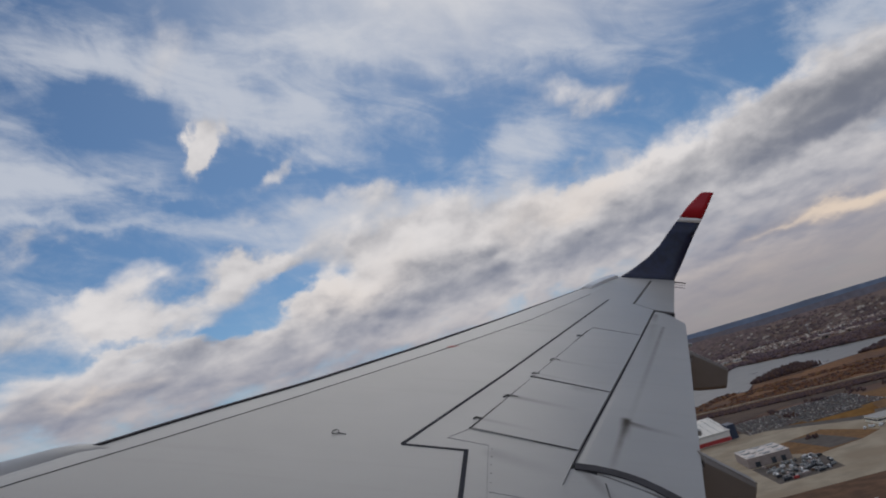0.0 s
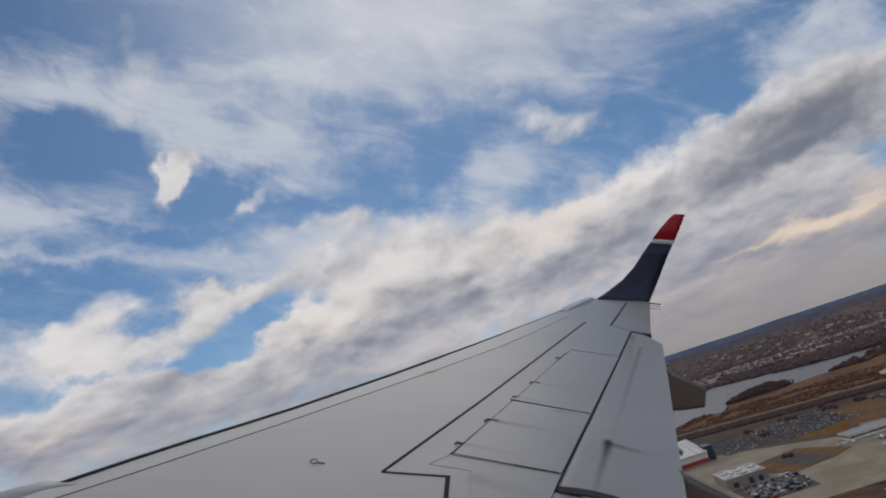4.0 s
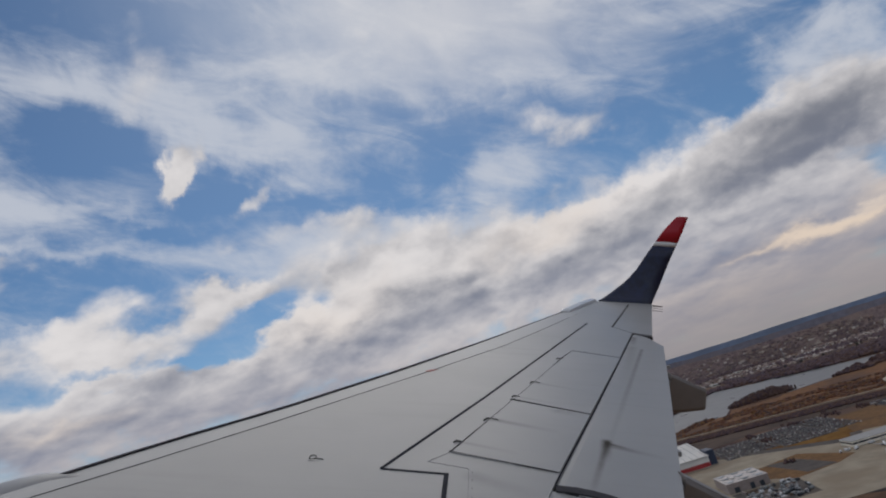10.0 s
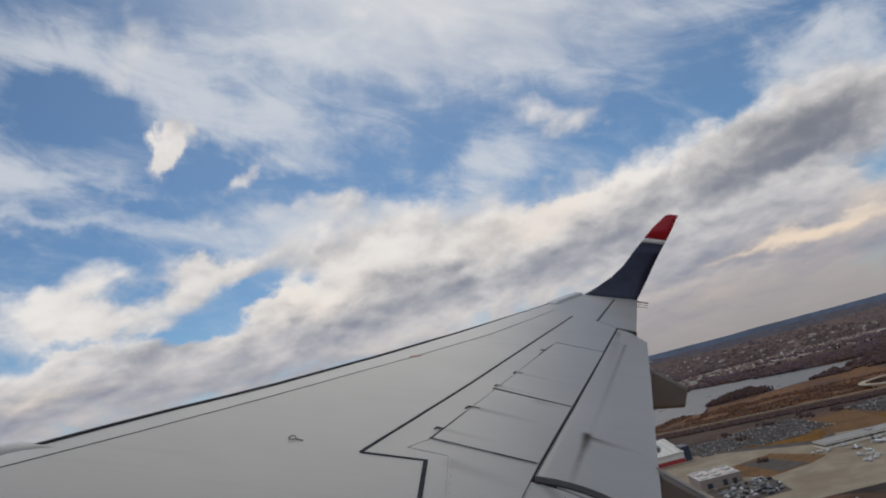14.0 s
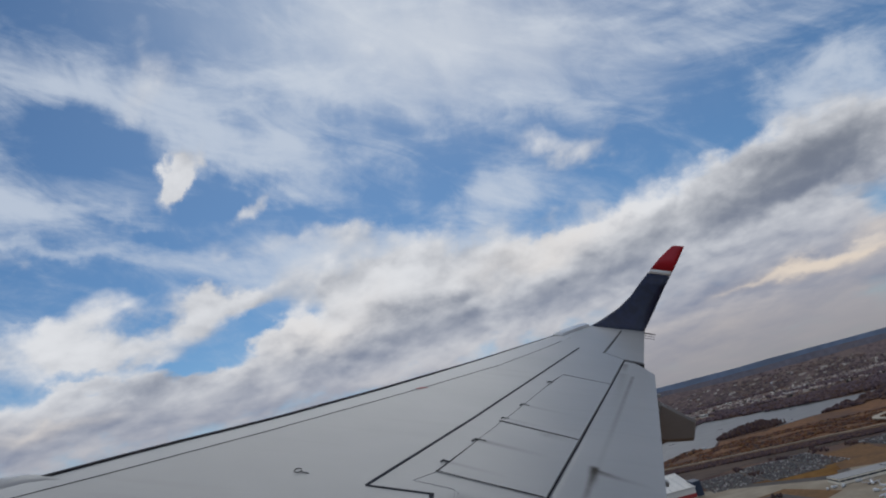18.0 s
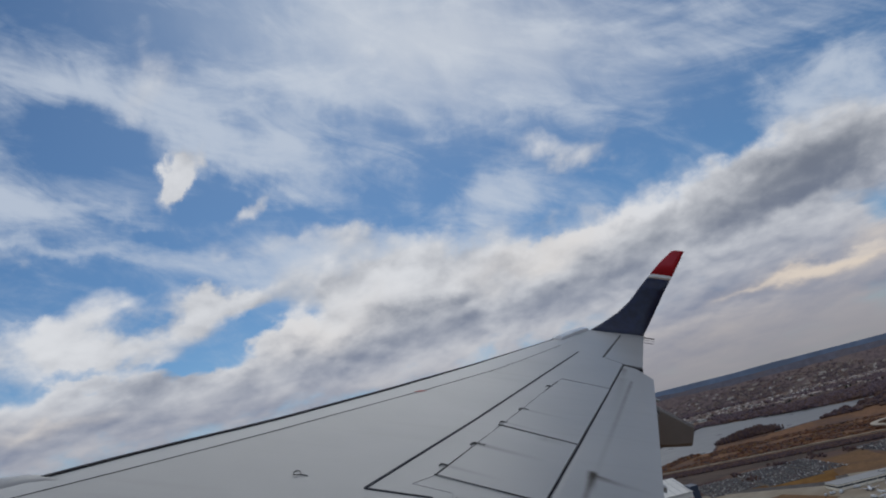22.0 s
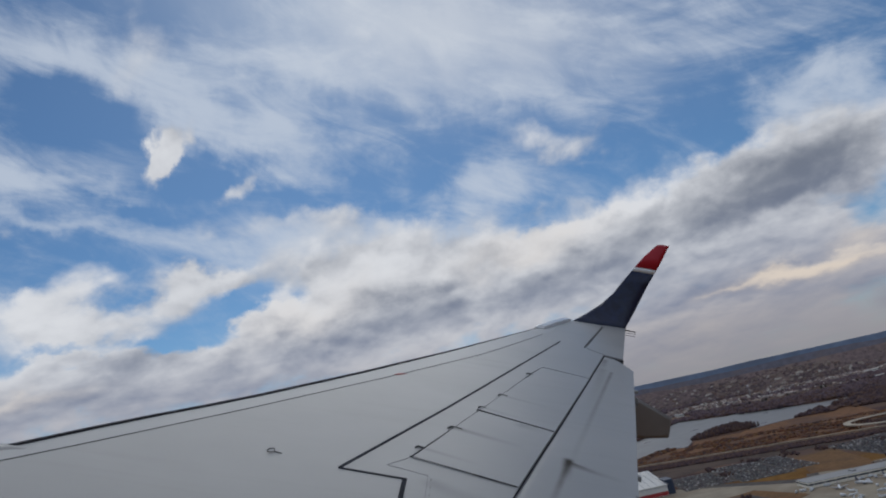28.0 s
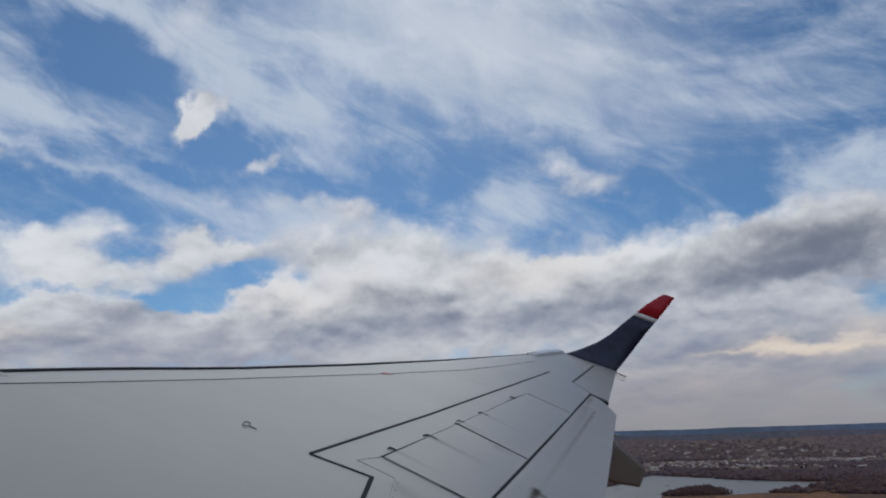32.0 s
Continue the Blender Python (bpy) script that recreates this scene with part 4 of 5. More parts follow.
slab("reed_field", [(-900, 1600), (-214, 1676), (-86, 1621), (23, 1585), (112, 1544), (260, 1480), (420, 1700), (560, 2180), (383, 2096), (311, 2090), (210, 2050), (110, 2058), (48, 2112), (-18, 1918), (-73, 1956), (-172, 1879), (-900, 1768)], M["rust_scrub"], 0.1, None, "rust-brown reed field along the river", "field")
slab("scrub_belt", [(-900, 1560), (-220, 1640), (270, 1440), (240, 1425), (130, 1400), (30, 1404), (-80, 1440), (-205, 1390), (-900, 1400)], M["dark_scrub"], 0.12, None, "dark bare scrub below the highway", "scrub")
slab("grass_field", [(25, 1325), (107, 1335), (78, 1150), (55, 1075), (-29, 1127)], M["field"], 0.14, None, "dry orange-brown grass field", "field")
slab("grass_field", [(-221, 1048), (-138, 1083), (-98, 969), (-134, 939), (-197, 918), (-228, 969)], M["field"], 0.14, None, "dry orange-brown grass field by the apron", "field")
slab("grey_pad", [(-196, 1059), (-154, 1051), (-134, 941), (-178, 937)], M["old_asphalt"], 0.18, None, "blue-grey asphalt pad on the grass", "pavement")
slab("perimeter_road", [(-226, 1246), (-61, 1052), (-40, 1052), (-20, 1120), (-36, 1126), (-52, 1086), (-206, 1262)], M["old_asphalt"], 0.13, None, "grey perimeter road behind the apron", "road")
slab("apron_yard", [(-284, 812), (-206, 818), (-198, 924), (-286, 926)], M["old_asphalt"], 0.1, None, "grey tarmac yard crowded with vehicles", "yard")
slab("verge", [(-900, 652), (246, 652), (250, 757), (-900, 757)], M["verge"], 0.06, None, "dull brown grass verge beside the apron", "verge")
slab("apron_link", [(-150, 650), (-112, 650), (-96, 690), (-60, 735), (-20, 754), (-190, 754), (-160, 728), (-146, 690)], M["worn"], 0.11, None, "dark asphalt link between taxiway and apron", "taxiway")
slab("marsh_pool", [(-260, 515), (-215, 500), (-150, 496), (-128, 512), (-150, 536), (-205, 544)], M["pond"], 0.1, None, "dark pool in the marsh grass", "pool")
slab("reed_bank_strip", [(-600, 266.5), (82, 268.5), (87.5, 280.5), (80, 284), (70, 281), (-600, 277)], M["bank"], 0.35, None, "reddish brown canal bank", "canal bank")
slab("reed_bank_strip", [(101.5, 277.5), (112.5, 265.5), (800, 263.5), (800, 279), (140, 280), (110, 283)], M["bank"], 0.35, None, "reddish brown canal bank", "canal bank")
slab("reed_bank_strip", [(-600, 232.5), (800, 232.5), (800, 235.8), (-600, 235.8)], M["bank"], 0.3, None, "narrow dark canal bank", "canal bank")
slab("asphalt_shoulder", [(202, 768), (240, 771), (254, 730), (260, 539), (248, 592), (216, 620), (159, 619)], M["worn"], 0.16, None, "dark purple-grey asphalt taxiway bend", "pavement")
slab("asphalt_shoulder", [(307, 555), (344, 560), (303, 498)], M["asphalt"], 0.12, None, "dark asphalt corner in the grass wedge", "pavement")


# ---- airport buildings ----
def building(name, label, x0, x1, y0, y1, h, wall, roof, bands=0, band_mat="window", group="", parapet=1.0, turn=0.0, piers=0):
    cx, cy = (x0 + x1) / 2, (y0 + y1) / 2
    a, b = (x1 - x0) / 2, (y1 - y0) / 2
    b0 = thing(name, label, "building", pose(cx, cy, 0, 0, 0, turn), group)
    part("wall", box(-a, a, -b, b, -0.5, h), M[wall], b0)
    part("roof", merge(box(-a - 0.4, a + 0.4, -b - 0.4, b + 0.4, h, h + parapet * 0.5, 0.15), box(-a * 0.5, -a * 0.5 + min(6, a * 0.4), -b * 0.3, b * 0.3, h + parapet * 0.5, h + parapet * 0.5 + 1.8, 0.2)), M[roof], b0)
    for k in range(bands):
        z = h * (k + 0.45) / bands
        t = h / bands * 0.30
        part("window_band", merge(box(-a + 0.5, a - 0.5, -b - 0.12, -b + 0.1, z, z + t), box(a - 0.1, a + 0.12, -b + 0.5, b - 0.5, z, z + t), box(-a - 0.12, -a + 0.1, -b + 0.5, b - 0.5, z, z + t)), M[band_mat], b0)
    for k in range(piers):
        x = -a + 2 * a * (k + 0.5) / piers
        part("pier", box(x - 0.4, x + 0.4, -b - 0.5, -b + 0.1, 0, h), M[wall], b0)
    return b0


def build_hangar():
    h = thing("hangar", "white aircraft hangar with dark blue end wall and red stripe", "hangar", pose(-300, 1264, 0, 0, 0, 3))
    a, b, low, tall = 52, 62, 17, 31

    def top(y):
        return low + (tall - low) * (y + b) / (2 * b)

    part("wall", loft([[(x, -b, -0.5), (x, -b, low), (x, b, tall), (x, b, -0.5)] for x in (-a, a)]), M["white_wall"], h)
    part("roof", loft([[(x, -b - 1.2, low - 0.3), (x, -b - 1.2, low + 1.4), (x, b + 1.2, tall + 1.4), (x, b + 1.2, tall - 0.3)] for x in (-a - 1.5, a + 1.5)]), M["white_roof"], h)
    for k in range(9):
        x = -a + 4 + k * 12
        part("roof_seam", loft([[(x + q, -b - 1.0, low + 1.4), (x + q, -b - 1.0, low + 1.75), (x + q, b + 1.0, tall + 1.75), (x + q, b + 1.0, tall + 1.4)] for q in (0, 0.35)]), M["grey_roof"], h)
    part("red_stripe", box(-a + 30, a - 0.3, -b - 0.25, -b + 0.2, 0.5, 7.5), M["red_wall"], h, "broad red wall stripe")
    part("end_cladding", loft([[(-a - 0.3, y, 0), (-a - 0.3, y, top(y) - 4), (-a + 0.1, y, top(y) - 4), (-a + 0.1, y, 0)] for y in (-b + 24, b - 1)]), M["navy_wall"], h, "dark blue cladding of the end wall")
    for k in range(2):
        d = part("door_leaf", box(-a - 0.5 - 0.2 * k, -a + 0.2, -b + 1.5 + k * 10.5, -b + 12 + k * 10.5, 0, 14), M["dark_wall"], h, "dark steel sliding door leaf")
        part("door_window", box(-a - 0.9, -a - 0.4, -b + 4 + k * 10.5, -b + 9 + k * 10.5, 8, 10.5), M["window"], d)
    part("side_door", box(-a + 0.5, -a + 6, -b - 0.3, -b + 0.2, 0, 14), M["dark_wall"], h)
    part("annex", box(a, a + 14, -b + 6, -b + 44, -0.5, 25, 0.3), M["navy_wall"], h, "dark blue end block")
    for k in range(15):
        part("wall_rib", box(-a + 8 + k * 6, -a + 8.5 + k * 6, -b - 0.22, -b + 0.1, 7.6, low), M["white_wall"], h)
    part("floodlight_rail", box(-a + 4, a - 2, -b - 0.6, -b - 0.1, low - 1.6, low - 1.0), M["plane_grey"], h)


build_hangar()
shop = building("workshop", "low pinkish-grey workshop with a pale roof beside the apron", -286, -229, 934, 1006, 13, "shop_wall", "shop_roof", piers=5)
for x0, x1, z1 in ((-20, -13, 7), (2, 8, 8), (15, 21, 7)):
    part("roller_door", box(x0, x1, -36.3, -35.9, 0, z1), M["dark_wall"], shop)
for x0 in (-26, -18, -10, 4, 12):
    part("side_window", box(28.4, 28.75, x0, x0 + 3, 6, 9), M["window"], shop)
for k in range(9):
    x, y = -20 + 20 * (k % 3), -28 + 26 * (k // 3)
    part("roof_unit", merge(box(x - 4, x + 4, y - 3, y + 3, 13.4, 14.6, 0.2), box(x - 8, x + 8, y + 6, y + 7, 13.4, 14.1, 0.1)), M["grey_roof"] if k % 2 else M["plane_grey"], shop)
building("terminal_building", "beige concrete terminal block with dark window bands", 420, 490, 1144, 1190, 29, "beige_wall", "grey_roof", 8)
building("concourse", "long low concourse with a white roof", 222, 388, 984, 1018, 8.5, "blue_wall", "white_roof", 1, piers=14, turn=-6)
building("concourse", "low grey-roofed concourse beside the apron", -84, 205, 1004, 1046, 8, "pale_wall", "slate_roof", 1, piers=18)
building("concourse", "very long blue-grey concourse with a flat roof", 402, 1200, 1068, 1112, 12.5, "blue_wall", "blue_roof", 2, piers=30)
building("terminal_hall", "low grey arrivals hall behind the concourse", 504, 570, 1160, 1200, 14, "pale_wall", "grey_roof", 3)
building("boiler_house", "brown brick boiler house", 500, 514, 1206, 1232, 20, "brown_wall", "grey_roof", 2)


def build_garage(x0, x1, y0, y1, floors, storey, turn):
    a, b = (x1 - x0) / 2, (y1 - y0) / 2
    g = thing("parking_garage", "cream multi-storey parking garage with open dark decks", "garage", pose((x0 + x1) / 2, (y0 + y1) / 2, 0, 0, 0, turn))
    # solid dark box stands in for the shade between the open decks
    part("shade_core", box(-a + 3, a - 3, -b + 3, b - 3, -0.5, floors * storey), M["dark_wall"], g)
    for k in range(floors):
        z = (k + 1) * storey
        part("deck", merge(box(-a, a, -b, b, z - 0.5, z), box(-a, a, -b, -b + 0.4, z, z + 1.9), box(-a, a, b - 0.4, b, z, z + 1.9), box(-a, -a + 0.4, -b, b, z, z + 1.9), box(a - 0.4, a, -b, b, z, z + 1.9)), M["pale_wall"], g)
    for k in range(6):
        x = -a + 1 + (2 * a - 2) * k / 5
        part("column", box(x - 0.4, x + 0.4, -b + 0.8, -b + 1.6, -0.5, floors * storey), M["pale_wall"], g)
    part("stair_tower", box(a - 8, a + 2, -b - 4, -b + 6, -0.5, floors * storey + 5, 0.3), M["brown_wall"], g)
    part("ramp_block", box(-a + 18, -a + 48, -b - 14, -b, -0.5, floors * storey * 0.45), M["pale_wall"], g)
    # dark panels on the block's face paint the shaded openings
    for k in range(3):
        part("ramp_opening_shade", box(-a + 18.5, -a + 47.5, -b - 14.15, -b - 13.9, 1.4 + k * 4, 3.4 + k * 4), M["dark_wall"], g)


build_garage(562, 690, 1302, 1366, 6, 4.3, -12)


def viaduct(name, label, points, width, height, mat="pale_wall"):
    v = thing(name, label, "road bridge")
    secs = []
    for i, p in enumerate(points):
        a, b = Vector(points[max(0, i - 1)]), Vector(points[min(len(points) - 1, i + 1)])
        d = (b - a).normalized()
        n = Vector((-d.y, d.x)) * width / 2
        l, r = Vector(p) + n, Vector(p) - n
        secs.append([(r.x, r.y, height), (r.x, r.y, height + 2.0), (l.x, l.y, height + 2.0), (l.x, l.y, height)])
    part("deck", loft(secs), M[mat], v)
    for i in range(0, len(points), 2):
        x, y = points[i]
        part("pier", tube([(x, y, -0.5), (x, y, height)], [1.1, 0.9], 8, "z"), M[mat], v)


viaduct("ramp_viaduct", "pale curved elevated ramp road on piers", [(640, 1655)] + [(345 + 84 * math.cos(a), 1570 + 84 * math.sin(a)) for a in [radians(80 + 13 * k) for k in range(16)]] + [(430, 1490), (640, 1500)], 15, 7, "ramp")
viaduct("highway_viaduct", "long tan elevated highway on piers", [(-620 + 46 * k, 1832 - 19.2 * k) for k in range(21)], 12, 4.5, "tan_road")
viaduct("railway_viaduct", "low brown road embankment bridge", [(-900 + 60 * k, 1500 + 10 * math.sin(k * 0.4)) for k in range(12)], 10, 4, "brown_wall")


# ---- aircraft and vehicles on the apron ----
def airliner(label, body, fin, m, size=1.0, group="parked airliners"):
    p = thing("airliner", label, "aircraft", m, group)
    k = size
    part("fuselage", tube([(-17 * k, 0, 3.6 * k), (-15.5 * k, 0, 3.5 * k), (-12 * k, 0, 3.5 * k), (9 * k, 0, 3.5 * k), (15 * k, 0, 4.2 * k), (17.5 * k, 0, 4.7 * k)], [0.25 * k, 1.3 * k, 1.95 * k, 1.95 * k, 0.9 * k, 0.2 * k], 12), body, p, smooth=True)
    for s in (-1, 1):
        w = [(-3 * k, s * 1.5 * k), (2.5 * k, s * 1.5 * k), (6.2 * k, s * 15 * k), (4.8 * k, s * 15 * k)]
        w = w if s > 0 else w[::-1]
        part("wing", prism(w, lambda x, y: 2.3 * k + 0.09 * abs(y), lambda x, y: 2.75 * k + 0.09 * abs(y)), M["plane_grey"], p)
        e = part("engine", tube([(-4.2 * k, s * 5 * k, 1.75 * k), (-3.6 * k, s * 5 * k, 1.75 * k), (-1 * k, s * 5 * k, 1.8 * k), (0.2 * k, s * 5 * k, 1.9 * k)], [0.85 * k, 1.05 * k, 0.95 * k, 0.5 * k], 10), fin, p, smooth=True)
        t = [(12.5 * k, s * 0.4 * k), (15.5 * k, s * 0.4 * k), (17.6 * k, s * 5.6 * k), (16.2 * k, s * 5.6 * k)]
        t = t if s > 0 else t[::-1]
        part("tailplane", prism(t, 4.4 * k, 4.7 * k), M["plane_grey"], p)
        part("main_gear", tube([(1.2 * k, s * 2.6 * k, 0.06), (1.2 * k, s * 2.6 * k, 2.4 * k)], [0.55 * k, 0.25 * k], 8, "z"), M["tyre"], p)
    fv = [(10.5 * k, 0, 5.0 * k), (16.2 * k, 0, 5.0 * k), (17.8 * k, 0, 11 * k), (15.4 * k, 0, 11 * k)]
    part("fin", ([(x, -0.22 * k, z) for x, y, z in fv] + [(x, 0.22 * k, z) for x, y, z in fv], [(0, 1, 2, 3), (7, 6, 5, 4), (0, 4, 5, 1), (1, 5, 6, 2), (2, 6, 7, 3), (3, 7, 4, 0)]), fin, p)
    part("nose_gear", tube([(-12.5 * k, 0, 0.06), (-12.5 * k, 0, 2 * k)], [0.4 * k, 0.2 * k], 8, "z"), M["tyre"], p)
    part("cockpit_glass", tube([(-15.9 * k, 0, 4.05 * k), (-15.2 * k, 0, 4.2 * k)], [0.75 * k, 0.98 * k], 10), M["window"], p)
    return p


airliner("bright yellow parked airliner beside the blue-grey concourse", M["plane_yellow"], M["plane_yellow"], pose(549, 992, 0, 0, 0, -28), 0.85)
white_jet = airliner("white parked airliner with a navy tail", M["plane_white"], M["plane_blue"], pose(300, 952, 0, 0, 0, 96), 0.82)
for x, y, r in ((236, 958, 90), (266, 954, 84), (338, 950, 95), (366, 955, 60), (120, 974, 90), (52, 965, 95), (10, 966, 88), (-60, 962, 70), (506, 1030, 92), (532, 1032, 86), (560, 1028, 95), (590, 1034, 90), (640, 1036, 85), (700, 1036, 92), (760, 1036, 90)):
    copy_thing(white_jet, pose(x, y, 0, 0, 0, r))
red_jet = airliner("white parked airliner with a red tail", M["plane_white"], M["plane_red"], pose(318, 948, 0, 0, 0, 88), 0.82)
for x, y, r in ((90, 975, 100), (283, 962, 120), (820, 1038, 90)):
    copy_thing(red_jet, pose(x, y, 0, 0, 0, r))
for x, y, r in ((-26, 960, 110), (484, 1030, 88), (880, 1038, 95), (214, 960, 80), (186, 968, 92), (150, 972, 88), (346, 926, 15), (252, 930, 8), (400, 1010, 120), (428, 1030, 95), (612, 1010, 20), (572, 1000, 10), (670, 1015, 5)):
    copy_thing(white_jet, pose(x, y, 0, 0, 0, r))


small_jet = airliner("small white commuter aircraft parked on the apron", M["plane_white"], M["plane_white"], pose(-70, 905, 0, 0, 0, 20), 0.5, "parked commuter aircraft")
for x, y, r in ((-35, 898, 8), (-2, 905, 200), (34, 912, 14), (-88, 876, 25), (-52, 862, 190), (-16, 872, 160), (-60, 930, 100)):
    copy_thing(small_jet, pose(x, y, 0, 0, 0, r))


def service_truck(name, label, m, body):
    t = thing(name, label, "truck", m, "apron vehicles")
    part("box_body", box(-1.6, 3.2, -1.25, 1.25, 0.8, 3.4, 0.12), body, t)
    cab = part("cab", loft([[(-3.4, y, 0.7), (-3.4, y, 1.7), (-2.9, y, 2.6), (-1.65, y, 2.7), (-1.65, y, 0.7)] for y in (-1.15, 1.15)]), body, t)
    part("windscreen", loft([[(-3.42, y, 1.75), (-2.95, y, 2.5), (-2.85, y, 2.5), (-3.3, y, 1.75)] for y in (-1.0, 1.0)]), M["window"], cab)
    part("chassis", box(-3.3, 3.1, -1.0, 1.0, 0.45, 0.8), M["tyre"], t)
    for x in (-2.4, 2.1):
        for y in (-1.15, 1.15):
            part("wheel", tube([(x, y - 0.16, 0.5), (x, y + 0.16, 0.5)], [0.5, 0.5], 12, "y"), M["tyre"], t)
    return t


van = service_truck("service_truck", "white box truck standing on the dry grass", pose(151, 350, 0, 0, 0, 160), M["plane_white"])
apron_truck = service_truck("service_truck", "white service truck on the apron", pose(150, 940, 0.08, 0, 0, 10), M["plane_white"])
red_truck = service_truck("service_truck", "red fire truck parked in the apron yard", pose(-262, 818, 0.08, 0, 0, 14), M["red_wall"])
grey_truck = service_truck("service_truck", "grey service truck parked in the apron yard", pose(-240, 850, 0.08, 0, 0, 80), M["grey_roof"])
dark_truck = service_truck("service_truck", "dark service truck parked in the apron yard", pose(-226, 868, 0.08, 0, 0, 80), M["dark_wall"])
rng = random.Random(11)
for k in range(56):
    copy_thing(apron_truck, pose(rng.choice((rng.uniform(-110, 180), rng.uniform(-110, 60), rng.uniform(450, 900))), rng.choice((rng.uniform(840, 978), rng.uniform(985, 998))), 0.08, 0, 0, rng.uniform(0, 360)))
for k in range(84):
    u, v = rng.random(), rng.random()
    copy_thing(rng.choice((apron_truck, dark_truck, grey_truck, dark_truck, dark_truck, grey_truck, grey_truck, dark_truck)), pose(-276 + 70 * u + 4 * v, 815 + 98 * v + 10 * u, 0.08, 0, 0, rng.choice((10, 100, 190, 80)) + rng.uniform(-8, 8)))


def container(label, m, paint):
    c = thing("freight_container", label, "container", m, "containers in the yard")
    part("body", box(-6, 6, -1.2, 1.2, 0.0, 2.6, 0.05), paint, c)
    for k in range(11):
        part("rib", box(-5.6 + k * 1.1, -5.4 + k * 1.1, -1.26, 1.26, 0.1, 2.5), paint, c)
    part("door", box(5.98, 6.08, -1.1, 1.1, 0.1, 2.5), M["plane_grey"], c)


for k in range(26):
    u, v = rng.random(), rng.random()
    container(("pale grey", "pinkish grey", "dull brown")[k % 3] + " steel freight container in the apron yard", pose(-274 + 66 * u, 818 + 98 * v, 0.08, 0, 0, rng.choice((10, 100)) + rng.uniform(-4, 4)), (M["slate_roof"], M["shop_wall"], M["brown_wall"])[k % 3])


def build_check_shed():
    """Red and white chequered equipment shed in the grass."""
    s = thing("equipment_shed", "red and white chequered equipment shed on the grass", "shed", pose(176, 337, 0, 0, 0, -9))
    tile = mesh("red_panel", *box(-0.98, 0.98, -0.06, 0.06, -0.8, 0.8), M["red_wall"])

    def block(at, turn, a, b, rows):
        high = 1.66 * rows
        m = pose(at[0], at[1], 0, 0, 0, turn)
        w = part("wall", box(-a, a, -b, b, -0.3, high), M["white_wall"], s)
        w.matrix_local = m
        r = part("roof", merge(box(-a - 0.3, a + 0.3, -b - 0.3, b + 0.3, high, high + 0.35, 0.12), box(-a * 0.4, -a * 0.1, -b * 0.4, 0, high + 0.35, high + 1.1, 0.1)), M["dark_wall"], s)
        r.matrix_local = m
        for side, half, out in ((0, a, b), (1, b, a)):
            n = int(half)
            for i in range(n):
                for j in range(rows):
                    if (i + j + side) % 2 == 0:
                        o = new("red_panel", tile)
                        o.parent = s
                        spot = pose(-half + (2 * i + 1) * half / n, -out - 0.04, 0.83 + 1.66 * j) if side == 0 else pose(-out - 0.04, -half + (2 * i + 1) * half / n, 0.83 + 1.66 * j, 0, 0, 90)
                        o.matrix_local = m @ spot

    block((-5.5, 0), 24, 6, 6, 3)
    block((6.5, 3.0), 12, 7, 3, 2)
    part("mast", tube([(-4, 1, 5.0), (-4, 1, 9)], [0.12, 0.08], 6, "z"), M["plane_grey"], s)
    part("gravel_pad", box(2, 14, -3, 0.6, -0.2, 0.12), M["concrete"], s, "pale gravel pad")


build_check_shed()
beacon = part("beacon_bar", box(-2.6, -1.9, -0.8, 0.8, 2.68, 2.95, 0.05), M["red_wall"], van, "red beacon bar")
low_hut = thing("antenna_hut", "long low hut with a red roof and white wall", "shed", pose(92, 455, 0, 0, 0, 22))
part("wall", box(-2.5, 2.5, -15, 15, -0.2, 2.6), M["plane_white"], low_hut)
part("roof", loft([[(-3.2, y, 2.5), (0, y, 3.6), (3.2, y, 2.5)] for y in (-15.6, 15.6)]), M["red_wall"], low_hut)
for k in range(6):
    part("window", box(-2.6, -2.45, -13 + 4.6 * k, -11 + 4.6 * k, 1.0, 2.0), M["window"], low_hut)

head = thing("culvert_headwall", "small pale concrete culvert headwall by the canal", "culvert", pose(91, 283, 0, 0, 0, 25))
head.scale = (0.7, 0.7, 0.7)
part("face", merge(box(-3, -1.1, -0.4, 0.4, -0.3, 1.8, 0.08), box(1.1, 3, -0.4, 0.4, -0.3, 1.8, 0.08), box(-3, 3, -0.4, 0.4, 1.8, 2.5, 0.1)), M["pale_wall"], head)
for s in (-1, 1):
    part("wing_wall", prism([(s * 3, 0.2), (s * 3.4, 0.2), (s * 4.6, -3.0), (s * 4.2, -3.2)][::s], -0.3, 1.4), M["pale_wall"], head)
part("grate", box(-1.1, 1.1, -0.1, 0.1, 0, 1.8), M["dark_wall"], head)

sign = thing("taxiway_sign", "small pale sign beside the dark taxiway", "sign", pose(60, 662, 0), "taxiway signs")
part("panel", box(-1.6, 1.6, -0.15, 0.15, 0.35, 1.5, 0.05), M["plane_white"], sign)
for x in (-1.1, 1.1):
    part("post", tube([(x, 0, -0.2), (x, 0, 0.4)], [0.07, 0.07], 6, "z"), M["plane_grey"], sign)
for k in range(1, 9):
    copy_thing(sign, pose(60 + 26 * k, 662 if k % 2 else 716, 0, 0, 0, 6 * (k % 3)))
for k in range(1, 6):
    copy_thing(sign, pose(60 - 60 * k, 662 if k % 2 else 716, 0))

# painted lines
tagged(part("taxiway_marking", box(-1400, 244, 624.75, 625.25, 0.08, 0.15), M["mark_yellow"]), "yellow taxiway centreline", "marking", "", "structure")
edge_dash = mesh("edge_marking", *box(-0.7, 0.7, -3.4, 3.4, 0.06, 0.16), M["mark_yellow"])
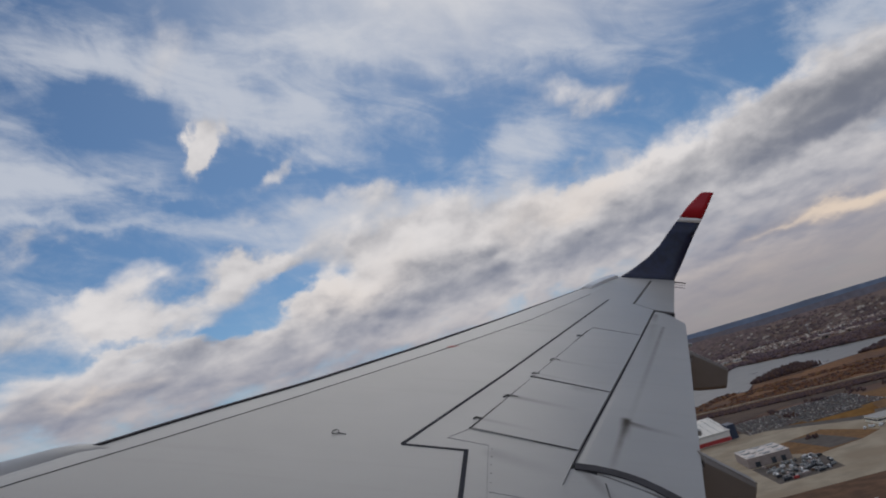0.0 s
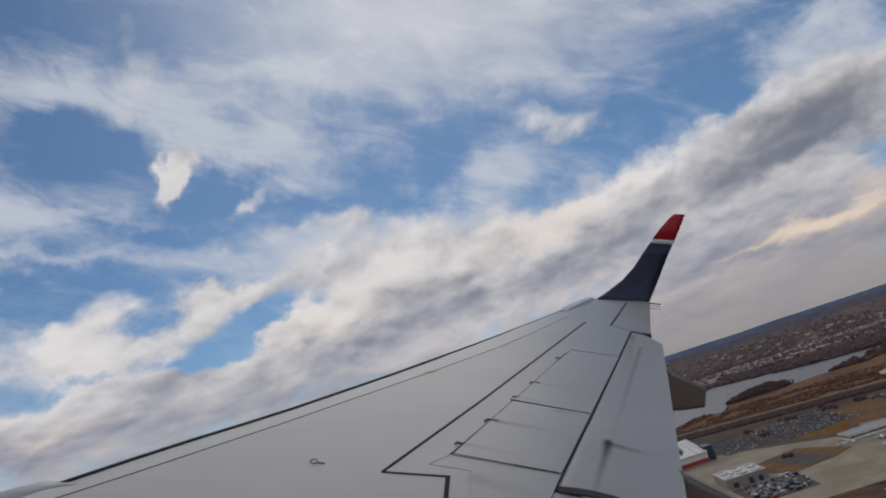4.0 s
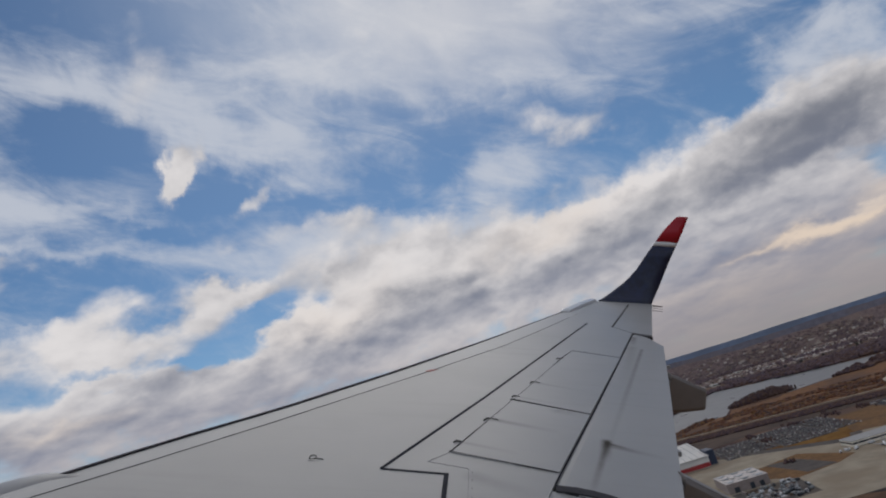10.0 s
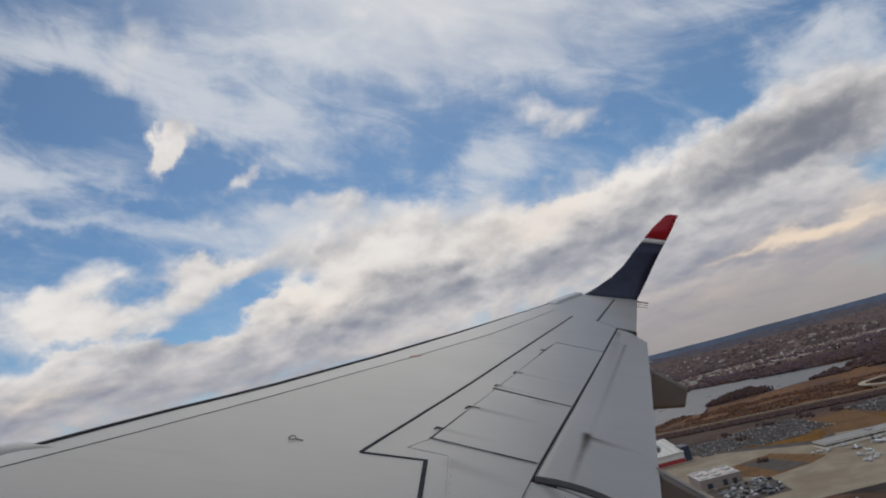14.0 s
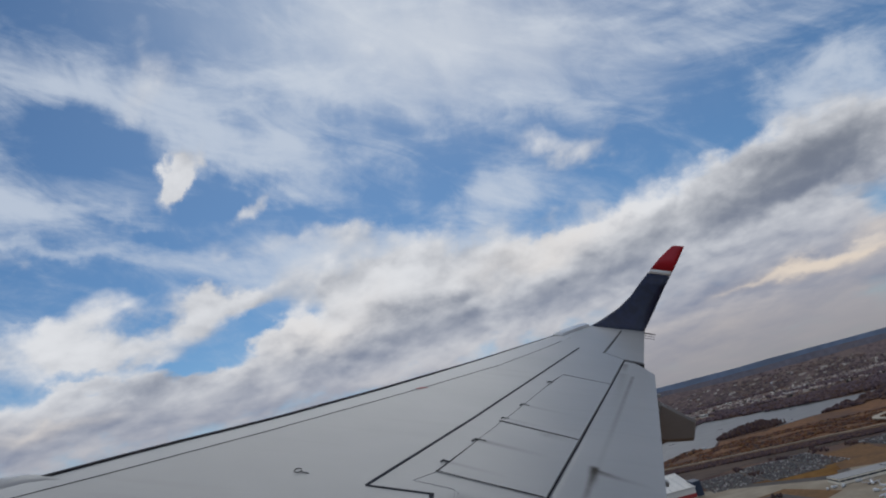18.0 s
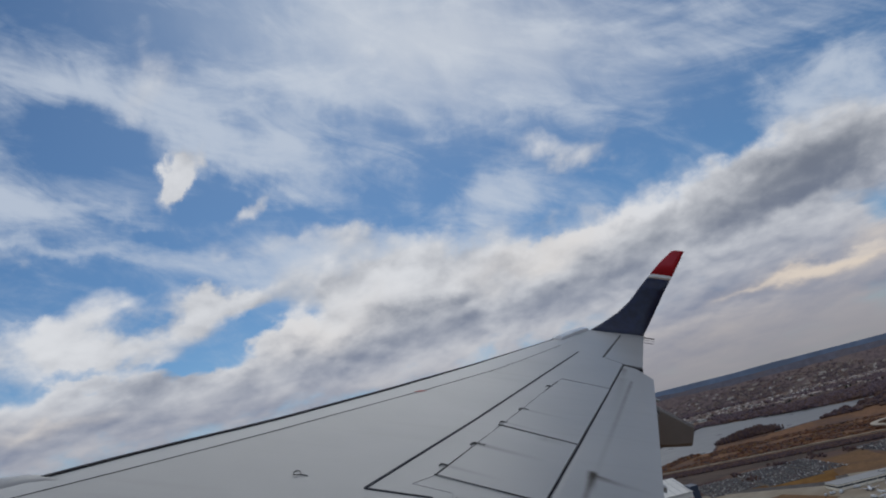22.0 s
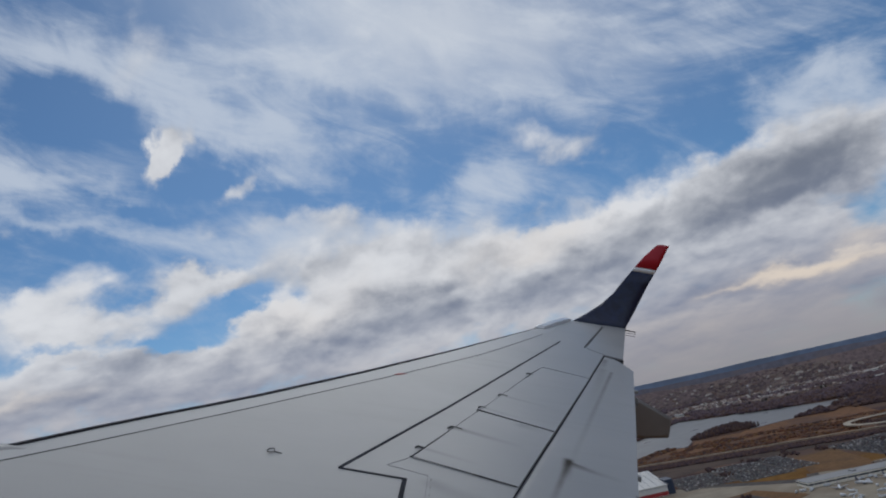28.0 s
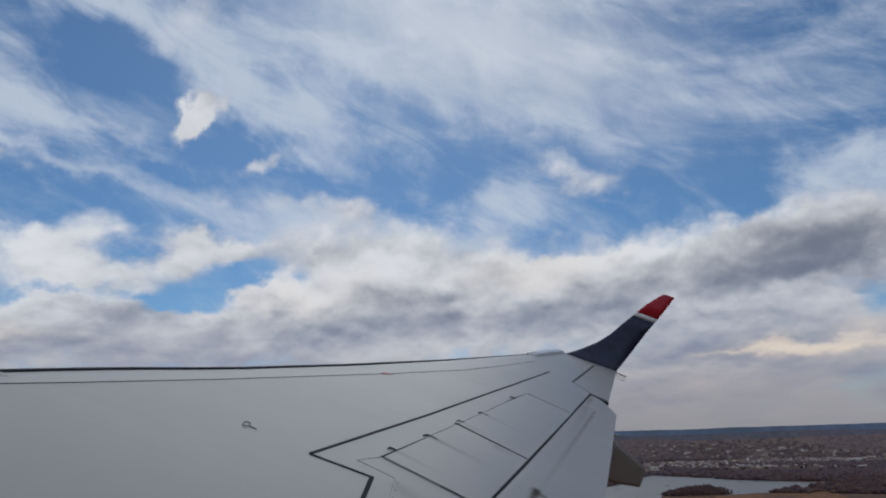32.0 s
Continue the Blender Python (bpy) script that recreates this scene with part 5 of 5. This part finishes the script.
for k in range(36):
    dash = tagged(new("edge_marking", edge_dash), "short yellow edge marking across the shoulder", "marking", "taxiway edge markings", "structure")
    dash.matrix_world = pose(-560 + 44 * (k // 2), 606 if k % 2 else 646, 0.02)
tagged(part("runway_marking", box(-1400, 1400, 27.5, 28.4, 0.08, 0.15), M["mark_white"]), "white runway edge line", "marking", "", "structure")
tagged(part("apron_edge", box(-900, 249, 752.5, 755.5, 0.0, 0.16), M["concrete"]), "tan kerb strip along the apron", "kerb", "", "structure")


# ---- cars, houses, woods ----
def car_shape(x, y, turn, rng):
    c, s = math.cos(turn), math.sin(turn)
    l, w, h = rng.uniform(2.1, 2.5), 0.9, rng.uniform(1.35, 1.8)
    v, f = loft([[(-l, yy, 0.3), (-l, yy, 0.85), (-l * 0.55, yy, 0.95), (-l * 0.3, yy * 0.85, h), (l * 0.45, yy * 0.85, h), (l * 0.8, yy, 0.95), (l, yy, 0.85), (l, yy, 0.3)] for yy in (-w, w)])
    return [(x + c * a - s * b, y + s * a + c * b, z) for a, b, z in v], f


def car_park(x0, x1, y0, y1, seed, fill=0.7):
    rng = random.Random(seed)
    slab("parking_lot", [(x0 - 4, y0 - 4), (x1 + 4, y0 - 4), (x1 + 4, y1 + 4), (x0 - 4, y1 + 4)], M["old_asphalt"], 0.1, None, "asphalt parking lot full of cars", "parking lot")
    pieces = []
    y = y0
    row = 0
    while y < y1:
        x = x0
        while x < x1:
            if rng.random() < fill:
                pieces.append(car_shape(x, y + rng.uniform(-0.4, 0.4), math.pi / 2 + rng.uniform(-0.05, 0.05), rng))
            x += 2.9
        y += 5.6 if row % 2 == 0 else 11.5
        row += 1
    tagged(part("parked_cars", merge(*pieces), M["cars"]), "rows of parked cars in many colours", "cars", "", "stuff")


car_park(-212, -128, 1205, 1372, 1, 0.8)
car_park(-120, -34, 1180, 1400, 2, 0.8)
car_park(-26, 20, 1200, 1395, 3, 0.8)
car_park(112, 205, 1150, 1385, 4, 0.75)
car_park(214, 330, 1230, 1395, 5, 0.75)
car_park(60, 205, 1064, 1110, 7, 0.6)
car_park(520, 740, 1245, 1285, 8, 0.7)
car_park(800, 1000, 1150, 1210, 6, 0.7)


RIVER = [(-900, 1780), (-172, 1891), (45, 2128), (210, 2062), (383, 2108), (760, 2420), (506, 2593), (348, 2800), (223, 3060), (-60, 2500), (-900, 2400)]


def on_river(x, y):
    inside = False
    for i in range(len(RIVER)):
        (x0, y0), (x1, y1) = RIVER[i - 1], RIVER[i]
        if (y0 > y) != (y1 > y) and x < x0 + (x1 - x0) * (y - y0) / (y1 - y0):
            inside = not inside
    return inside


def on_land(x, y):
    if y < 1125 or on_river(x, y):
        return False
    for x0, x1, y0, y1 in ((-420, -215, 1120, 1400), (-225, 40, 1120, 1410), (-30, 345, 1040, 1410), (330, 600, 1120, 1240), (270, 440, 1490, 1650), (455, 790, 1200, 1390), (790, 1010, 1140, 1220), (330, 1210, 1050, 1120)):
        if x0 < x < x1 and y0 < y < y1:
            return False
    return abs((y - 1573) + 0.417 * x) > 14


def clump(x, y, z0, r, h, rng, n=6, long=1.6, deep=1.2, profile=((0, 0.35), (0.3, 0.9), (0.65, 0.95), (0.88, 0.55), (1.0, 0.12))):
    return loft([[(x + long * r * q * rng.uniform(0.7, 1.25) * math.cos(6.283 * i / n + z), y + deep * r * q * rng.uniform(0.7, 1.25) * math.sin(6.283 * i / n + z), z0 + h * z * rng.uniform(0.9, 1.1) - 0.3) for i in range(n)] for z, q in profile])


def scatter_woods():
    rng = random.Random(21)
    near, far, scrub, pines = [], [], [], []
    tries = 0
    while len(near) + len(far) < 30000 and tries < 300000:
        tries += 1
        a, d = rng.uniform(6, 38) if rng.random() < 0.9 else rng.uniform(-60, 60), 2300 + 2260 * rng.random()
        x, y = HOME[0] + d * math.sin(radians(a)), HOME[1] + d * math.cos(radians(a))
        if not on_land(x, y):
            continue
        k = noise.noise((x * 0.0022, y * 0.0032, 0.5)) + 0.5 * noise.noise((x * 0.009, y * 0.012, 3.0))
        # thick wood behind the river, thinner among the houses
        if k < (-0.45 if d < 3300 + 16 * (a - 20) else 0.16) + rng.uniform(-0.12, 0.12):
            continue
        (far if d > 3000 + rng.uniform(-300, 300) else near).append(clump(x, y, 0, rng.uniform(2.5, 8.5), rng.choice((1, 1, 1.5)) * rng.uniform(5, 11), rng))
    for k in range(7000):
        # trees on the spit in the river
        u, v = rng.random(), rng.random()
        x, y = 40 + 200 * u + rng.gauss(0, 5), 2080 + 250 * u * v + rng.gauss(0, 10) + 40 * (u - 0.5) ** 2
        if k < 1300:
            near.append(clump(x, y, 0, rng.uniform(1.6, 4.6), rng.uniform(5, 19) * (1 - 0.5 * abs(u - 0.5)), rng, long=1.1))
        else:
            # reeds and bushes between highway and river
            x = -300 + 800 * rng.random()
            y = 1640 - 0.35 * x + 330 * rng.random() ** 1.2
            if noise.noise((x * 0.012, y * 0.012, 2.0)) > -0.15 and on_land(x, y):
                scrub.append(clump(x, y, 0, rng.uniform(1.5, 5.0), rng.choice((1, 1, 1, 1.6)) * rng.uniform(1.2, 3.6), rng, long=1.5))
    for k in range(5200):
        # scrub below the highway and bushes round the car parks
        x = rng.uniform(-420, 330)
        y = 1556 - 0.42 * x - 70 * rng.random()
        if on_land(x, y):
            near.append(clump(x, y, 0, rng.uniform(1.5, 3.4), rng.uniform(2, 6), rng))
    for x, y, count, spread in ((-120, 1385, 26, 12), (-118, 1290, 22, 14), (-30, 1400, 30, 16), (40, 1380, 30, 18), (100, 1360, 30, 16), (208, 1300, 60, 22), (110, 1120, 24, 10), (-170, 1030, 10, 8), (330, 1570, 90, 34)):
        for k in range(count):
            near.append(clump(x + rng.gauss(0, spread * 0.4), y + rng.gauss(0, spread), 0, rng.uniform(1.4, 2.6), rng.uniform(3, 7), rng, long=1.1))
    for k in range(4200):
        a, u = rng.uniform(-1.0, 1.0), rng.random()
        d = 4566 + 100 * u
        if noise.noise((a * 14, u * 2.0, 3.3)) + 0.5 * noise.noise((a * 60, u * 4.0, 1.3)) < -0.05:
            continue
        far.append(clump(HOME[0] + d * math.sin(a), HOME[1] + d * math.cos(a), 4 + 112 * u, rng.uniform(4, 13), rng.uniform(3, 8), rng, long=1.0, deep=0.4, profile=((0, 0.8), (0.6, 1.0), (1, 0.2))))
    for k in range(160):
        a, d = radians(rng.uniform(8, 36)), rng.uniform(3400, 4500)
        pines.append(clump(HOME[0] + d * math.sin(a), HOME[1] + d * math.cos(a), 0, rng.uniform(3, 6), rng.uniform(8, 12), rng, profile=((0, 0.5), (0.35, 1.0), (0.75, 0.7), (1, 0.12))))
    tagged(part("bare_woods", merge(*near), M["woods"]), "bare brown and purple-grey winter woods", "woods", "", "stuff")
    tagged(part("distant_woods", merge(*far), M["far_woods"]), "distant bare woods, paled grey-mauve for haze", "woods", "", "stuff")
    tagged(part("reed_bushes", merge(*scrub), M["rust_bush"]), "rust-brown reeds and bushes along the river", "bushes", "", "stuff")
    tagged(part("evergreen_trees", merge(*pines), M["pines"]), "scattered dark evergreen trees", "trees", "", "stuff")


def scatter_houses():
    rng = random.Random(31)
    pieces = []
    tries = 0
    while len(pieces) < 2600 and tries < 160000:
        tries += 1
        a, d = rng.uniform(6, 38) if rng.random() < 0.85 else rng.uniform(-60, 60), 4560 - 1000 * rng.random() ** 1.5
        x, y = HOME[0] + d * math.sin(radians(a)), HOME[1] + d * math.cos(radians(a))
        if not on_land(x, y):
            continue
        if noise.noise((x * 0.0016 + 7, y * 0.0035, 9.5)) + 0.4 * noise.noise((x * 0.012, y * 0.02, 6.0)) < -0.02 + rng.uniform(-0.1, 0.1):
            continue
        big = rng.random() < 0.03
        l, w, h = (rng.uniform(14, 38), rng.uniform(9, 18), rng.uniform(5, 9)) if big else (rng.uniform(5, 9), rng.uniform(4, 5.5), rng.uniform(5, 7.5))
        turn = rng.choice((0.0, 1.5708)) + 0.25
        c, s = math.cos(turn), math.sin(turn)
        if big:
            bits = [box(-l, l, -w, w, -0.3, h), box(-l - 0.3, l + 0.3, -w - 0.3, w + 0.3, h, h + 0.7)]
        else:
            bits = [box(-l, l, -w, w, -0.3, h), loft([[(q, -w - 0.4, h - 0.2), (q, 0, h + 3), (q, w + 0.4, h - 0.2)] for q in (-l - 0.4, l + 0.4)])]
        for v, f in bits:
            pieces.append(([(x + c * p - s * q, y + s * p + c * q, z) for p, q, z in v], f))
    for k in range(3000):
        a, u = rng.uniform(-0.9, 0.9), rng.random() * 0.85
        if noise.noise((a * 9, u, 8.3)) < 0.0:
            continue
        d = 4566 + 100 * u
        x, y, z = HOME[0] + d * math.sin(a), HOME[1] + d * math.cos(a), 4 + 112 * u
        l = rng.choice((5, 6, 8, 9, 10, 24))
        pieces.append(box(x - l, x + l, y - 6, y + 6, z - 6, z + rng.uniform(3, 6)))
    tagged(part("suburb_houses", merge(*pieces), M["houses"]), "distant suburb of pale houses and low sheds", "houses", "", "stuff")


scatter_woods()
scatter_houses()
rng = random.Random(41)
for k in range(22):
    a, d = radians(rng.uniform(9, 36)), rng.uniform(3500, 4500)
    x, y = HOME[0] + d * math.sin(a), HOME[1] + d * math.cos(a)
    if on_land(x, y) and on_land(x + 40, y + 40):
        l, w = rng.uniform(30, 90), rng.uniform(16, 36)
        building("warehouse", rng.choice(("low white warehouse with a flat pale roof", "long pale warehouse among bare trees")), x, x + l, y, y + w, rng.uniform(6, 11), rng.choice(("white_wall", "pale_wall")), rng.choice(("white_roof", "white_roof", "grey_roof")), 1, group="warehouses")


def build_water_tower(x, y, h):
    w = thing("water_tower", "white water tower on the horizon", "water tower", pose(x, y, 0))
    part("tank", tube([(0, 0, h - 9), (0, 0, h - 6), (0, 0, h - 2), (0, 0, h)], [2, 6.5, 6.5, 1.5], 14, "z"), M["plane_white"], w, smooth=True)
    part("stem", tube([(0, 0, -0.5), (0, 0, h - 8)], [1.6, 1.2], 10, "z"), M["plane_grey"], w)


build_water_tower(900, 4050, 60)


def reed_bank(points, width, count, seed):
    rng = random.Random(seed)
    out = []
    for k in range(count):
        i = rng.randrange(len(points) - 1)
        f = rng.random()
        x = points[i][0] * (1 - f) + points[i + 1][0] * f + rng.gauss(0, width * 0.3)
        y = points[i][1] * (1 - f) + points[i + 1][1] * f + rng.gauss(0, width * 0.35)
        r, h = rng.uniform(0.2, 0.5), rng.uniform(0.35, 0.85)
        lx, ly = rng.gauss(0, 0.3), rng.gauss(0, 0.3)
        rings = [[(x + lx * z + r * q * rng.uniform(0.6, 1.4) * math.cos(6.283 * j / 4), y + ly * z + r * q * rng.uniform(0.6, 1.4) * math.sin(6.283 * j / 4), h * z) for j in range(4)] for z, q in ((0, 1), (0.6, 0.7), (1, 0.1))]
        out.append(loft(rings))
    tagged(part("reed_bank", merge(*out), M["reed"]), "reddish brown reeds along the canal", "reeds", "", "stuff")


reed_bank([(-300, 273), (0, 273), (70, 274), (82, 279), (74, 274), (40, 275)], 5, 5000, 51)
reed_bank([(106, 279), (122, 272), (300, 271), (700, 271)], 8, 12000, 53)
reed_bank([(-300, 234), (220, 234), (700, 234)], 2.0, 7000, 52)


# painted holding position and its sign on the runway's edge
hold = thing("holding_position", "yellow ladder lines and red painted panel on asphalt", "marking", pose(352, 84, 0.1, 0, 0, 12))
tagged(hold, kind="structure")
part("asphalt_base", box(-60, 60, -22, 22, -0.3, 0.0), M["asphalt"], hold)
for k in range(2):
    part("yellow_line", box(-0.6 + 1.4 * k, -0.1 + 1.4 * k, -20, 20, 0.0, 0.03), M["mark_yellow"], hold)
for k in range(18):
    part("yellow_dash", box(2.0, 4.2, -20 + 2.25 * k, -19 + 2.25 * k, 0.0, 0.03), M["mark_yellow"], hold)
panel = part("red_panel", box(-13, -4, -6, 6, 0.0, 0.03), M["red_wall"], hold, "red painted panel with white bars")
for k, (u, v) in enumerate(((-11.6, 3.2), (-11.6, 1.2), (-11.6, -0.8), (-11.6, -3.4))):
    part("white_bar", box(u, u + 6, v, v + 1.1, 0.03, 0.05), M["mark_white"], panel)
